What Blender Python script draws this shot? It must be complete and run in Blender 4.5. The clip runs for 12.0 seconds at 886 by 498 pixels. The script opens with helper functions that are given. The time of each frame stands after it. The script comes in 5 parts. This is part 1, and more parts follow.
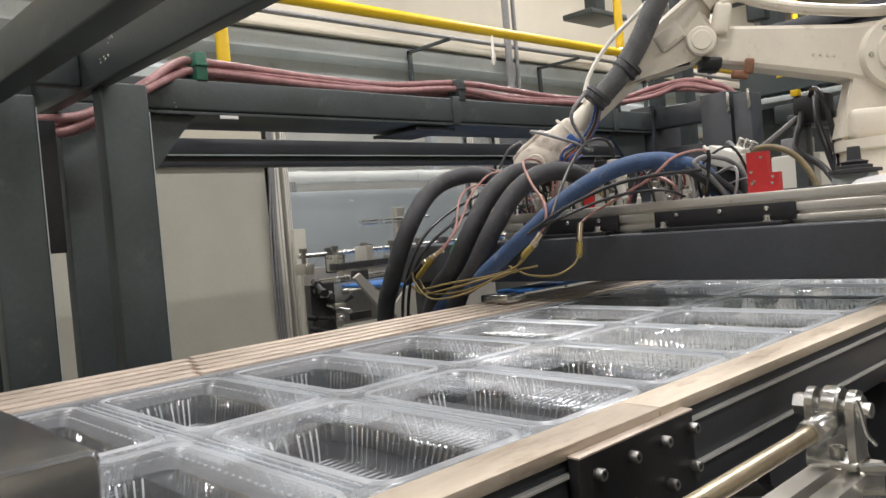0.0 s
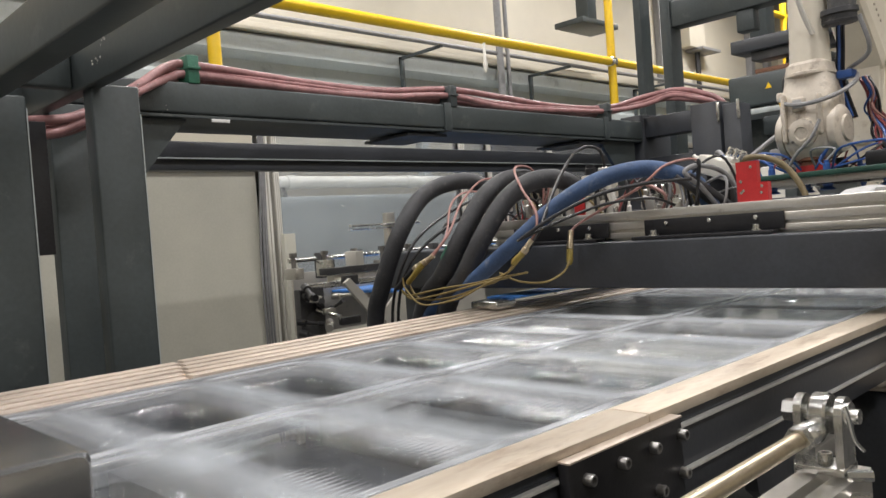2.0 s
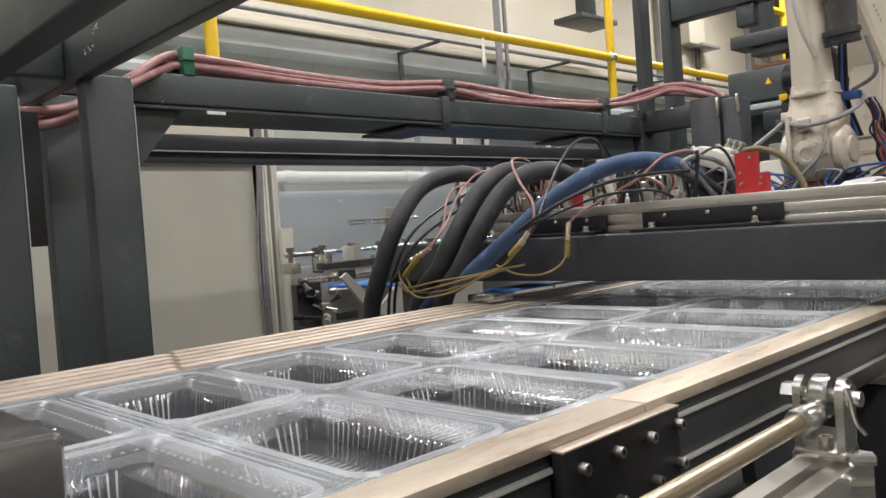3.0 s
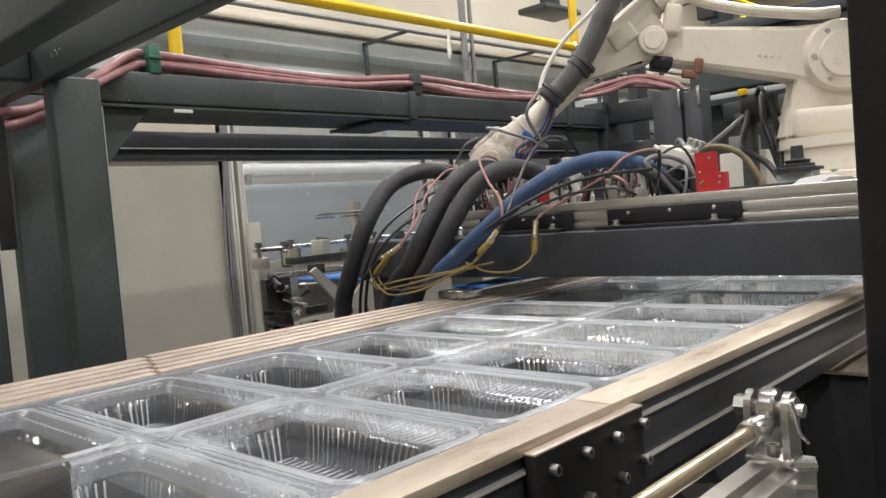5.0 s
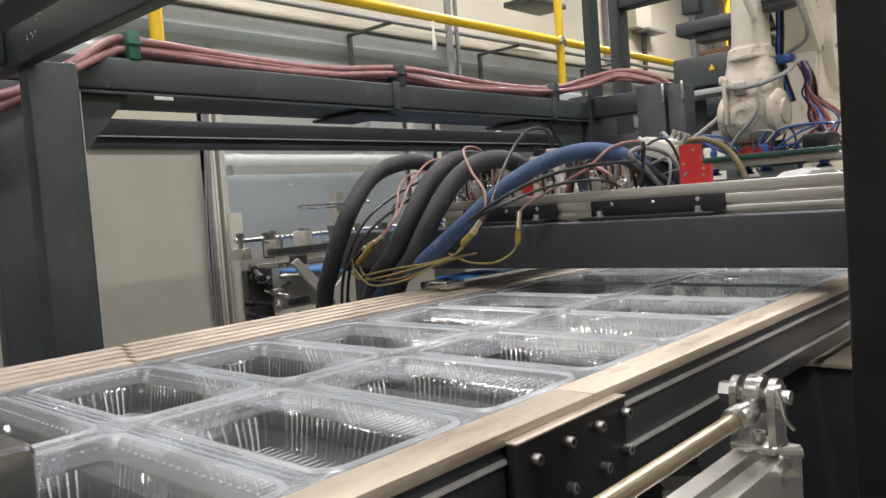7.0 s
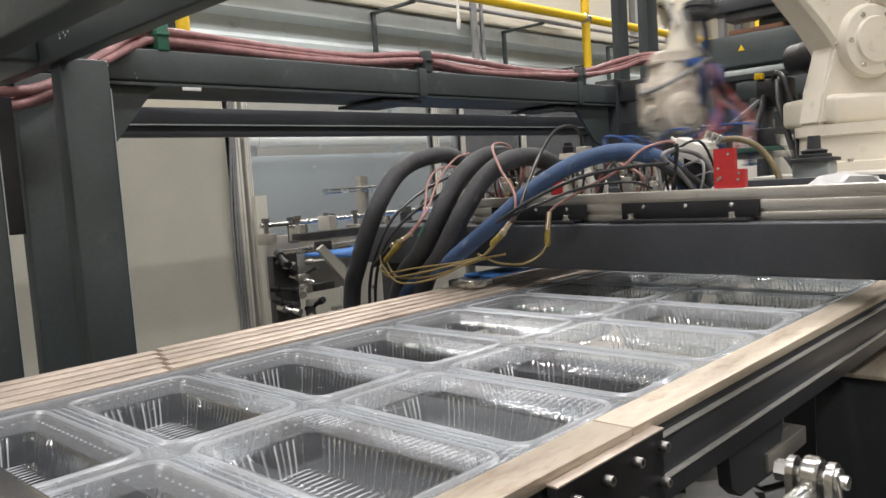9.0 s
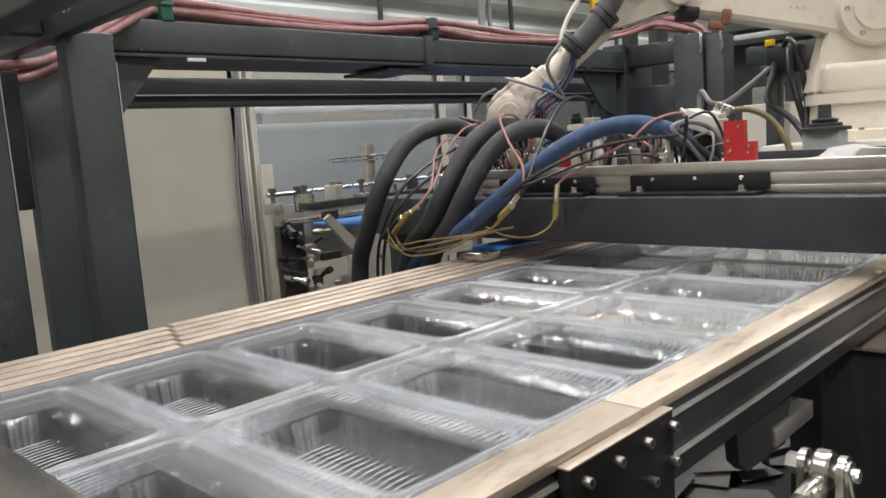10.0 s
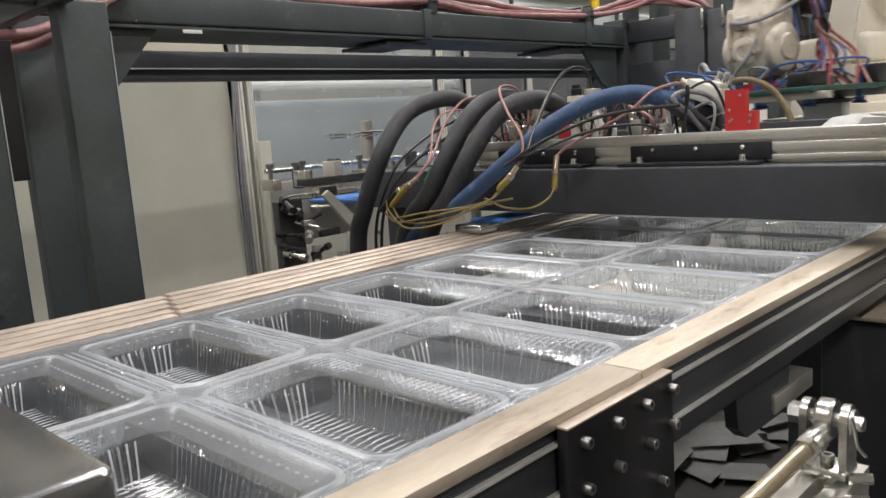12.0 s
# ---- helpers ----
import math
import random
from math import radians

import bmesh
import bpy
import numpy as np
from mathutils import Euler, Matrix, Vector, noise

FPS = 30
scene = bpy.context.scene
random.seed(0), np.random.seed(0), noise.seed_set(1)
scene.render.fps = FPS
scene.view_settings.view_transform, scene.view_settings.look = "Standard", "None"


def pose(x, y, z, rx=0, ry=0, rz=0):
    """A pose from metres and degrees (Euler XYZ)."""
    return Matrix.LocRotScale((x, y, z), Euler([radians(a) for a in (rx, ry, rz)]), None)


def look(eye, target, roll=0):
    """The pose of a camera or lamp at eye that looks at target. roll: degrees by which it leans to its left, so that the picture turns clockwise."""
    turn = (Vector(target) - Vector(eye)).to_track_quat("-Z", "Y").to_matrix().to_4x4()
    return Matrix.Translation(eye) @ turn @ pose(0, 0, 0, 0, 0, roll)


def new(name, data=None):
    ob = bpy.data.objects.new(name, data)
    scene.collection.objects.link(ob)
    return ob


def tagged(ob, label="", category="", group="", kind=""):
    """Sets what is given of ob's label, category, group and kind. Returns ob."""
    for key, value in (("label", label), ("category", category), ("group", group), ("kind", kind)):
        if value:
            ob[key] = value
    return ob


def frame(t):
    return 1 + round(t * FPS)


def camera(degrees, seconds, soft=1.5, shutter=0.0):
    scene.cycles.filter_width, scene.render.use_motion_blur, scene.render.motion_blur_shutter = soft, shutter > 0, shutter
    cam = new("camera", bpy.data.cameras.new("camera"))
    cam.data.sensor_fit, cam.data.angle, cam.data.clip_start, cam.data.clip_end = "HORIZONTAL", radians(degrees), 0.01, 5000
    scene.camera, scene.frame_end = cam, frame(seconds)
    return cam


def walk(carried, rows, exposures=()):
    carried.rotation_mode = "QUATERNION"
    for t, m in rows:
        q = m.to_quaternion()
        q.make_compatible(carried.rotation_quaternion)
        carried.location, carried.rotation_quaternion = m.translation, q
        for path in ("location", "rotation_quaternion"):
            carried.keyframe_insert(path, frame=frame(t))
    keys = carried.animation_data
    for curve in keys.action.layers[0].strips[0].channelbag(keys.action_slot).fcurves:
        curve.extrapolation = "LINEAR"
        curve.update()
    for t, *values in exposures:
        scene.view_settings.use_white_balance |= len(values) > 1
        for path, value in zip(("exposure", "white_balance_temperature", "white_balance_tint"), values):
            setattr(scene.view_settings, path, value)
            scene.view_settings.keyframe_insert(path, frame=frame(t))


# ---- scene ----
cam = camera(59.2, 12.0, shutter=0.6)
PATH = [
    (0, (0.013, -0.01, 1.226), (-1.439, 1.365, 1.169), -4.8),
    (0.5, (0.01, -0.016, 1.221), (-1.438, 1.363, 1.17), -4.7),
    (1, (0.009, -0.015, 1.223), (-1.434, 1.368, 1.177), -4.5),
    (1.5, (0.017, 0.001, 1.228), (-1.427, 1.383, 1.181), -4.4),
    (2, (0.013, -0.014, 1.225), (-1.42, 1.381, 1.182), -4.2),
    (2.5, (0.012, -0.012, 1.221), (-1.418, 1.385, 1.181), -4.1),
    (3, (0.005, 0.003, 1.211), (-1.427, 1.399, 1.161), -4.1),
    (5, (0.026, -0.028, 1.241), (-1.346, 1.425, 1.152), -4.7),
    (5.5, (0.024, -0.036, 1.24), (-1.326, 1.436, 1.146), -4.7),
    (6, (0.023, -0.032, 1.24), (-1.317, 1.45, 1.141), -4.6),
    (6.5, (0.022, -0.022, 1.236), (-1.316, 1.461, 1.134), -4.5),
    (7, (0.017, -0.017, 1.232), (-1.324, 1.463, 1.124), -4.2),
    (9, (-0.002, -0.024, 1.302), (-1.38, 1.415, 1.128), -3.8),
    (9.5, (-0.004, -0.021, 1.318), (-1.389, 1.405, 1.103), -3.9),
    (10, (-0.006, -0.027, 1.324), (-1.392, 1.391, 1.061), -4.1),
    (10.5, (-0.012, -0.033, 1.31), (-1.395, 1.383, 1.02), -4.2),
    (11, (-0.015, -0.027, 1.303), (-1.398, 1.385, 1.0), -4.2),
    (11.5, (-0.009, -0.02, 1.306), (-1.393, 1.39, 0.995), -4.2),
    (12, (-0.012, -0.021, 1.299), (-1.394, 1.391, 0.988), -4.1),
]
walk(cam, [(t, look(eye, target, roll)) for t, eye, target, roll in PATH])

# ---- world and light ----
world = bpy.data.worlds.new("hall_air")
scene.world = world
world.use_nodes = True
world.node_tree.nodes["Background"].inputs[0].default_value = (0.80, 0.88, 1.0, 1)
world.node_tree.nodes["Background"].inputs[1].default_value = 0.32
scene.view_settings.exposure = 0.0
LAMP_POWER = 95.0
# All unseen; (-4.4, 11.4) and both x = 2.4 spots are added fill lamps.
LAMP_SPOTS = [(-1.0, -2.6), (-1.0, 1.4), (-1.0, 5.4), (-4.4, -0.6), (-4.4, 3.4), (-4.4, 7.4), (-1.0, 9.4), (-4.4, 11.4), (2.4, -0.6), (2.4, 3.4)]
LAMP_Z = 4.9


# ---- materials ----
def mat_new(name):
    m = bpy.data.materials.new(name)
    m.use_nodes = True
    nt = m.node_tree
    return m, nt, nt.nodes["Principled BSDF"]


def surface(name, base, rough=0.5, metal=0.0, var=0.25, scale=6.0, fine=90.0, bump=0.15, dirt=None, dirt_amount=0.0, stretch=(1, 1, 1), spec=0.5, island=0.0):
    """Painted, metal or plastic surface with broad stains, fine grain and light relief."""
    m, nt, p = mat_new(name)
    N, K = nt.nodes.new, nt.links.new
    tc = N("ShaderNodeTexCoord")
    mp = N("ShaderNodeMapping")
    mp.inputs["Scale"].default_value = stretch
    K(tc.outputs["Object"], mp.inputs["Vector"])
    n1 = N("ShaderNodeTexNoise")
    n1.inputs["Scale"].default_value, n1.inputs["Detail"].default_value, n1.inputs["Roughness"].default_value = scale, 6, 0.6
    n2 = N("ShaderNodeTexNoise")
    n2.inputs["Scale"].default_value, n2.inputs["Detail"].default_value = fine, 3
    K(mp.outputs[0], n1.inputs["Vector"])
    K(mp.outputs[0], n2.inputs["Vector"])
    r1 = N("ShaderNodeValToRGB")
    lo = [c * (1 - var) for c in base]
    hi = [min(1, c * (1 + var)) for c in base]
    r1.color_ramp.elements[0].position, r1.color_ramp.elements[1].position = 0.3, 0.7
    r1.color_ramp.elements[0].color, r1.color_ramp.elements[1].color = (*lo, 1), (*hi, 1)
    K(n1.outputs["Fac"], r1.inputs["Fac"])
    mx = N("ShaderNodeMix")
    mx.data_type, mx.blend_type = "RGBA", "OVERLAY"
    mx.inputs[0].default_value = min(1, var)
    K(r1.outputs[0], mx.inputs[6])
    K(n2.outputs["Fac"], mx.inputs[7])
    col = mx.outputs[2]
    if dirt:
        n3 = N("ShaderNodeTexNoise")
        n3.inputs["Scale"].default_value, n3.inputs["Detail"].default_value, n3.inputs["Roughness"].default_value = scale * 2.3, 8, 0.7
        K(mp.outputs[0], n3.inputs["Vector"])
        r3 = N("ShaderNodeValToRGB")
        r3.color_ramp.elements[0].position, r3.color_ramp.elements[1].position = 0.62 - dirt_amount * 0.3, 0.74
        K(n3.outputs["Fac"], r3.inputs["Fac"])
        m2 = N("ShaderNodeMix")
        m2.data_type = "RGBA"
        K(r3.outputs[0], m2.inputs[0])
        K(col, m2.inputs[6])
        m2.inputs[7].default_value = (*dirt, 1)
        col = m2.outputs[2]
    K(col, p.inputs["Base Color"])
    rr = N("ShaderNodeMapRange")
    rr.inputs[3].default_value, rr.inputs[4].default_value = max(0.03, rough - 0.12), min(1, rough + 0.12)
    K(n1.outputs["Fac"], rr.inputs[0])
    K(rr.outputs[0], p.inputs["Roughness"])
    p.inputs["Metallic"].default_value = metal
    p.inputs["Specular IOR Level"].default_value = spec
    if bump:
        b = N("ShaderNodeBump")
        b.inputs["Strength"].default_value, b.inputs["Distance"].default_value = bump, 0.002
        K(n2.outputs["Fac"], b.inputs["Height"])
        K(b.outputs[0], p.inputs["Normal"])
    return m


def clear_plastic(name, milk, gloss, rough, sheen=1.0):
    """Thin clear film: light passes straight through, with gloss by angle and white haze set by milk."""
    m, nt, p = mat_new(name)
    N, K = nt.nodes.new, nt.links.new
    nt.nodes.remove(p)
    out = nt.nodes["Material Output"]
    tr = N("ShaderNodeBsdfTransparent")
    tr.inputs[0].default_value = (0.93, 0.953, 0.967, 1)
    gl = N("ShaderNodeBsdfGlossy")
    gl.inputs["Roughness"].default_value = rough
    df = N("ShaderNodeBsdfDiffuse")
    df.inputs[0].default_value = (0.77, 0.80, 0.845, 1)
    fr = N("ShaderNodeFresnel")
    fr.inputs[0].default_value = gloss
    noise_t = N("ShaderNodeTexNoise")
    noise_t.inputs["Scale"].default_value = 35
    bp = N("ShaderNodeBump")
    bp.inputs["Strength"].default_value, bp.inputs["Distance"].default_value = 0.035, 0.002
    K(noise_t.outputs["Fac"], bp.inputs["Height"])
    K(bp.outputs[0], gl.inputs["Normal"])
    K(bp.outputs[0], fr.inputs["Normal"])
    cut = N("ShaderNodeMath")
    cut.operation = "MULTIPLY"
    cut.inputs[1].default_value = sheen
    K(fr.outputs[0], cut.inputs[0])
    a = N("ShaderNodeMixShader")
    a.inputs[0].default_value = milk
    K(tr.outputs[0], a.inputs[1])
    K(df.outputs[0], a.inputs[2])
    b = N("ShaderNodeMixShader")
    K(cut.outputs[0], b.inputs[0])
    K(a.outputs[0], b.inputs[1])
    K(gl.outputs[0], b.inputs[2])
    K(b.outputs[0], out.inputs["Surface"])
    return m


def glow(name, col, strength):
    m, nt, p = mat_new(name)
    p.inputs["Base Color"].default_value = (*col, 1)
    p.inputs["Emission Color"].default_value = (*col, 1)
    p.inputs["Emission Strength"].default_value = strength
    return m


M_FRAME = surface("dark_grey_green_paint", (0.045, 0.055, 0.057), 0.42, 0.0, 0.22, 3.0, 70, 0.12, (0.10, 0.11, 0.105), 0.10)
M_EDGE = surface("bare_metal_edge", (0.62, 0.61, 0.59), 0.45, 0.2, 0.15, 12.0, 160, 0.05)
M_DRESS = surface("dusty_grey_corrugated_hose", (0.085, 0.085, 0.088), 0.6, 0.0, 0.3, 14.0, 160, 0.2, (0.18, 0.17, 0.155), 0.2)
M_OLIVE = surface("olive_rubber", (0.17, 0.13, 0.065), 0.5, 0.0, 0.2, 20.0, 160, 0.08)
M_BLACK = surface("black_blue_paint", (0.040, 0.044, 0.052), 0.42, 0.0, 0.25, 4.0, 120, 0.10, (0.05, 0.055, 0.06), 0.08)
M_BLACKSTEEL = surface("burnished_black_steel", (0.024, 0.024, 0.027), 0.38, 0.3, 0.3, 8.0, 160, 0.10)
M_ALU = surface("extruded_aluminium", (0.62, 0.60, 0.56), 0.36, 0.85, 0.12, 5.0, 200, 0.06, (0.30, 0.27, 0.23), 0.08, (1, 1, 1))
M_STEEL = surface("zinc_plated_steel", (0.66, 0.66, 0.64), 0.26, 1.0, 0.12, 12.0, 220, 0.06, (0.36, 0.32, 0.26), 0.10)
M_RAIL = surface("worn_rail_steel", (0.64, 0.555, 0.45), 0.42, 0.35, 0.20, 9.0, 150, 0.10, (0.33, 0.23, 0.16), 0.22, (1, 0.25, 1))
M_RAILSTRIP = surface("worn_copper_tinted_strip", (0.57, 0.485, 0.41), 0.40, 0.35, 0.24, 14.0, 160, 0.10, (0.30, 0.20, 0.15), 0.20, (1, 0.3, 1))
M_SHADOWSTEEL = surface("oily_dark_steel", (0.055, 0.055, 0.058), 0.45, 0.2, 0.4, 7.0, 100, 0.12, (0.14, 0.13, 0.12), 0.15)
M_BEDBAR = surface("grey_reflection_patch", (0.11, 0.112, 0.118), 0.45, 0.1, 0.25, 8.0, 100, 0.1, (0.10, 0.09, 0.08), 0.15)
M_GUARD = surface("brushed_steel_sheet", (0.40, 0.41, 0.43), 0.21, 0.92, 0.12, 5.0, 140, 0.02, (0.40, 0.32, 0.26), 0.08, (3, 0.5, 1))
M_CREAM = surface("cream_wall_paint", (0.58, 0.54, 0.45), 0.75, 0.0, 0.06, 1.2, 60, 0.05)
M_PANEL = surface("pale_grey_sheet_panel", (0.46, 0.45, 0.385), 0.38, 0.0, 0.08, 1.6, 80, 0.04, (0.42, 0.41, 0.36), 0.05)
M_DUCT = surface("blue_grey_ribbed_sheet", (0.45, 0.49, 0.49), 0.45, 0.1, 0.12, 2.0, 70, 0.05, (0.26, 0.28, 0.28), 0.12)
M_FLOOR = surface("grey_concrete", (0.075, 0.075, 0.073), 0.6, 0.0, 0.25, 1.5, 60, 0.2, (0.07, 0.07, 0.07), 0.2)
M_CEIL = surface("white_roof_sheet", (0.55, 0.55, 0.53), 0.7, 0.0, 0.08, 1.0, 40, 0.05)
M_YELLOW = surface("yellow_rail_paint", (0.80, 0.52, 0.015), 0.36, 0.0, 0.08, 5.0, 90, 0.05, (0.55, 0.36, 0.03), 0.06)
M_HOSEPINK = surface("dusty_red_rubber", (0.29, 0.145, 0.145), 0.42, 0.0, 0.3, 16.0, 120, 0.12, (0.34, 0.21, 0.20), 0.22)
M_GREEN = surface("green_plastic", (0.025, 0.12, 0.075), 0.45, 0.0, 0.2, 20.0, 160, 0.08)
M_HOSEBLK = surface("dusty_black_rubber", (0.036, 0.037, 0.041), 0.6, 0.0, 0.35, 14.0, 200, 0.2, (0.10, 0.095, 0.09), 0.16)
M_HOSEBLUE = surface("blue_textile_hose", (0.040, 0.080, 0.175), 0.65, 0.0, 0.3, 14.0, 220, 0.2, (0.16, 0.19, 0.25), 0.18)
M_YCABLE = surface("yellow_cable_jacket", (0.23, 0.17, 0.06), 0.45, 0.0, 0.2, 30.0, 160, 0.05, (0.28, 0.20, 0.06), 0.2)
M_YCONN = surface("yellow_connector_plastic", (0.31, 0.235, 0.055), 0.45, 0.0, 0.15, 40.0, 160, 0.05)
M_PINKCABLE = surface("pale_red_tube", (0.33, 0.17, 0.15), 0.45, 0.0, 0.15, 30.0, 160, 0.05)
M_BLKCABLE = surface("black_cable_jacket", (0.02, 0.02, 0.022), 0.4, 0.0, 0.2, 30.0, 160, 0.05)
M_GREYCABLE = surface("grey_cable_jacket", (0.24, 0.24, 0.245), 0.45, 0.0, 0.15, 30.0, 160, 0.05)
M_BLUECABLE = surface("blue_air_tube", (0.03, 0.09, 0.30), 0.35, 0.0, 0.15, 30.0, 160, 0.03)
M_REDCABLE = surface("red_air_tube", (0.24, 0.05, 0.05), 0.35, 0.0, 0.15, 30.0, 160, 0.03)
M_RED = surface("red_anodised_block", (0.50, 0.028, 0.030), 0.42, 0.0, 0.14, 14.0, 160, 0.06)
M_ROBOT = surface("ivory_robot_paint", (0.67, 0.62, 0.525), 0.38, 0.0, 0.07, 5.0, 90, 0.04, (0.44, 0.37, 0.28), 0.07)
M_ROBOTDIRTY = surface("grimy_ivory_robot_paint", (0.60, 0.54, 0.46), 0.42, 0.0, 0.16, 9.0, 90, 0.10, (0.22, 0.17, 0.13), 0.34)
M_RUST = surface("rust_brown_bracket", (0.19, 0.085, 0.045), 0.6, 0.0, 0.3, 30.0, 160, 0.1)
M_WHITEPIPE = surface("off_white_pipe", (0.80, 0.78, 0.72), 0.4, 0.0, 0.08, 6.0, 90, 0.04)
M_BLUEBELT = surface("blue_conveyor_belt", (0.06, 0.22, 0.62), 0.4, 0.0, 0.12, 12.0, 150, 0.08)
M_BEIGECAB = surface("beige_cabinet_paint", (0.66, 0.64, 0.58), 0.45, 0.0, 0.06, 4.0, 90, 0.04)
M_CARD = surface("grey_card_and_recess", (0.36, 0.36, 0.36), 0.8, 0.0, 0.12, 12.0, 120, 0.1)
M_WHITEFILM = surface("crumpled_white_film", (0.52, 0.52, 0.52), 0.3, 0.0, 0.1, 20.0, 90, 0.2)
M_LABEL = surface("pale_paper_label", (0.62, 0.62, 0.60), 0.6, 0.0, 0.06, 40.0, 90, 0.02)
M_GRIP = surface("dark_green_plate", (0.02, 0.065, 0.05), 0.4, 0.0, 0.3, 12.0, 120, 0.08)
M_TABLE = surface("pale_worn_table", (0.62, 0.57, 0.51), 0.5, 0.1, 0.16, 6.0, 90, 0.08, (0.24, 0.20, 0.16), 0.18)
M_TRAY = clear_plastic("clear_tray_plastic", 0.065, 1.5, 0.06, 0.34)
M_RIBS = clear_plastic("clear_tray_floor_ribs", 0.045, 1.55, 0.06, 1.0)
M_WEB = clear_plastic("hazy_tray_web", 0.19, 1.45, 0.34, 0.09)
M_RIM = clear_plastic("clear_rim_and_flute_glint", 0.31, 1.5, 0.30, 0.08)
M_BOLT = surface("dull_cap_screw_steel", (0.34, 0.33, 0.32), 0.38, 0.85, 0.2, 20.0, 200, 0.08)
M_ROD = surface("yellow_zinc_rod", (0.62, 0.53, 0.39), 0.34, 1.0, 0.16, 14.0, 200, 0.08, (0.34, 0.27, 0.18), 0.14)
# Strong white haze stands in for glints on rib and flute crests.
M_GLINT = clear_plastic("painted_rib_glint", 0.56, 1.6, 0.10, 1.0)
M_ACRYL = clear_plastic("scratched_clear_guard", 0.19, 1.35, 0.08)
M_LAMP = glow("lamp_diffuser", (1.0, 0.97, 0.92), 6.0)

# ---- building helpers ----
ORG = {}


def thing(name, label, category, at=(0, 0, 0), group="", kind=""):
    ob = new(name)
    ob.location = at
    ob.empty_display_size = 0.1
    ORG[ob.name] = Vector(at)
    return tagged(ob, label, category, group, kind)


def part(name, bm, material, parent=None, label="", smooth=True, angle=35):
    """Links a bmesh, given in world coordinates, as one mesh object under a thing or a part."""
    me = bpy.data.meshes.new(name)
    org = ORG[parent.name] if parent else Vector()
    bm.normal_update()
    if smooth:
        lim = radians(angle)
        for f in bm.faces:
            f.smooth = True
        for e in bm.edges:
            e.smooth = len(e.link_faces) == 2 and e.calc_face_angle(3.0) < lim
    bm.transform(Matrix.Translation(-org))
    bm.to_mesh(me)
    bm.free()
    me.materials.append(material)
    ob = new(name, me)
    if parent:
        ob.parent = parent
        ORG[ob.name] = org
    return tagged(ob, label)


def solo(name, bm, material, label, category="", kind="", at=None, group=""):
    """A thing of one mesh."""
    c = Vector(at) if at else Vector()
    bm.transform(Matrix.Translation(-c))
    ob = part(name, bm, material)
    ob.location = c
    ORG[ob.name] = c
    return tagged(ob, label, category, group, kind)


def B():
    return bmesh.new()


def box(bm, lo, hi, bev=0.0, seg=2, m=None):
    lo, hi = Vector(lo), Vector(hi)
    r = bmesh.ops.create_cube(bm, size=1.0)
    vs = r["verts"]
    mat = Matrix.Translation((lo + hi) / 2) @ Matrix.Diagonal((*(hi - lo), 1))
    bmesh.ops.transform(bm, matrix=mat, verts=vs)
    if bev:
        es = list({e for v in vs for e in v.link_edges})
        g = bmesh.ops.bevel(bm, geom=es, offset=bev, segments=seg, affect="EDGES", profile=0.5)
        vs = list({v for f in g["faces"] for v in f.verts} | {v for v in vs if v.is_valid})
    if m:
        bmesh.ops.transform(bm, matrix=m, verts=vs)
    return bm


def rings(bm, loops, close=True, cap0=True, cap1=True):
    """Skins a row of closed loops of points."""
    rows = [[bm.verts.new(p) for p in lp] for lp in loops]
    n = len(rows[0])
    for a, b in zip(rows, rows[1:]):
        for i in range(n):
            j = (i + 1) % n
            bm.faces.new((a[i], a[j], b[j], b[i]))
    if cap0:
        bm.faces.new(rows[0][::-1])
    if cap1:
        bm.faces.new(rows[-1])
    return bm


def frame_of(d):
    d = Vector(d).normalized()
    u = Vector((0, 0, 1)) if abs(d.z) < 0.9 else Vector((1, 0, 0))
    x = d.cross(u).normalized()
    return x, d.cross(x).normalized()


def cyl(bm, p0, p1, r0, r1=None, seg=24, bev=0.0):
    p0, p1 = Vector(p0), Vector(p1)
    r1 = r0 if r1 is None else r1
    x, y = frame_of(p1 - p0)
    d = (p1 - p0).normalized()
    prof = [(0, r0 - bev), (bev, r0), ((p1 - p0).length - bev, r1), ((p1 - p0).length, r1 - bev)] if bev else [(0, r0), ((p1 - p0).length, r1)]
    lps = [[p0 + d * h + (x * math.cos(2 * math.pi * i / seg) + y * math.sin(2 * math.pi * i / seg)) * r for i in range(seg)] for h, r in prof]
    return rings(bm, lps)


def turned(bm, p0, axis, prof, seg=28):
    """A turned body: prof holds (height, radius) along the axis from p0."""
    p0, d = Vector(p0), Vector(axis).normalized()
    x, y = frame_of(d)
    return rings(bm, [[p0 + d * h + (x * math.cos(2 * math.pi * i / seg) + y * math.sin(2 * math.pi * i / seg)) * r for i in range(seg)] for h, r in prof])


def spline(pts, per=8):
    P = [Vector(p) for p in pts]
    P = [P[0] * 2 - P[1], *P, P[-1] * 2 - P[-2]]
    out = []
    for i in range(1, len(P) - 2):
        a, b, c, d = P[i - 1:i + 3]
        for k in range(per):
            t = k / per
            out.append(0.5 * ((2 * b) + (c - a) * t + (2 * a - 5 * b + 4 * c - d) * t * t + (3 * b - a - 3 * c + d) * t ** 3))
    out.append(P[-2])
    return out


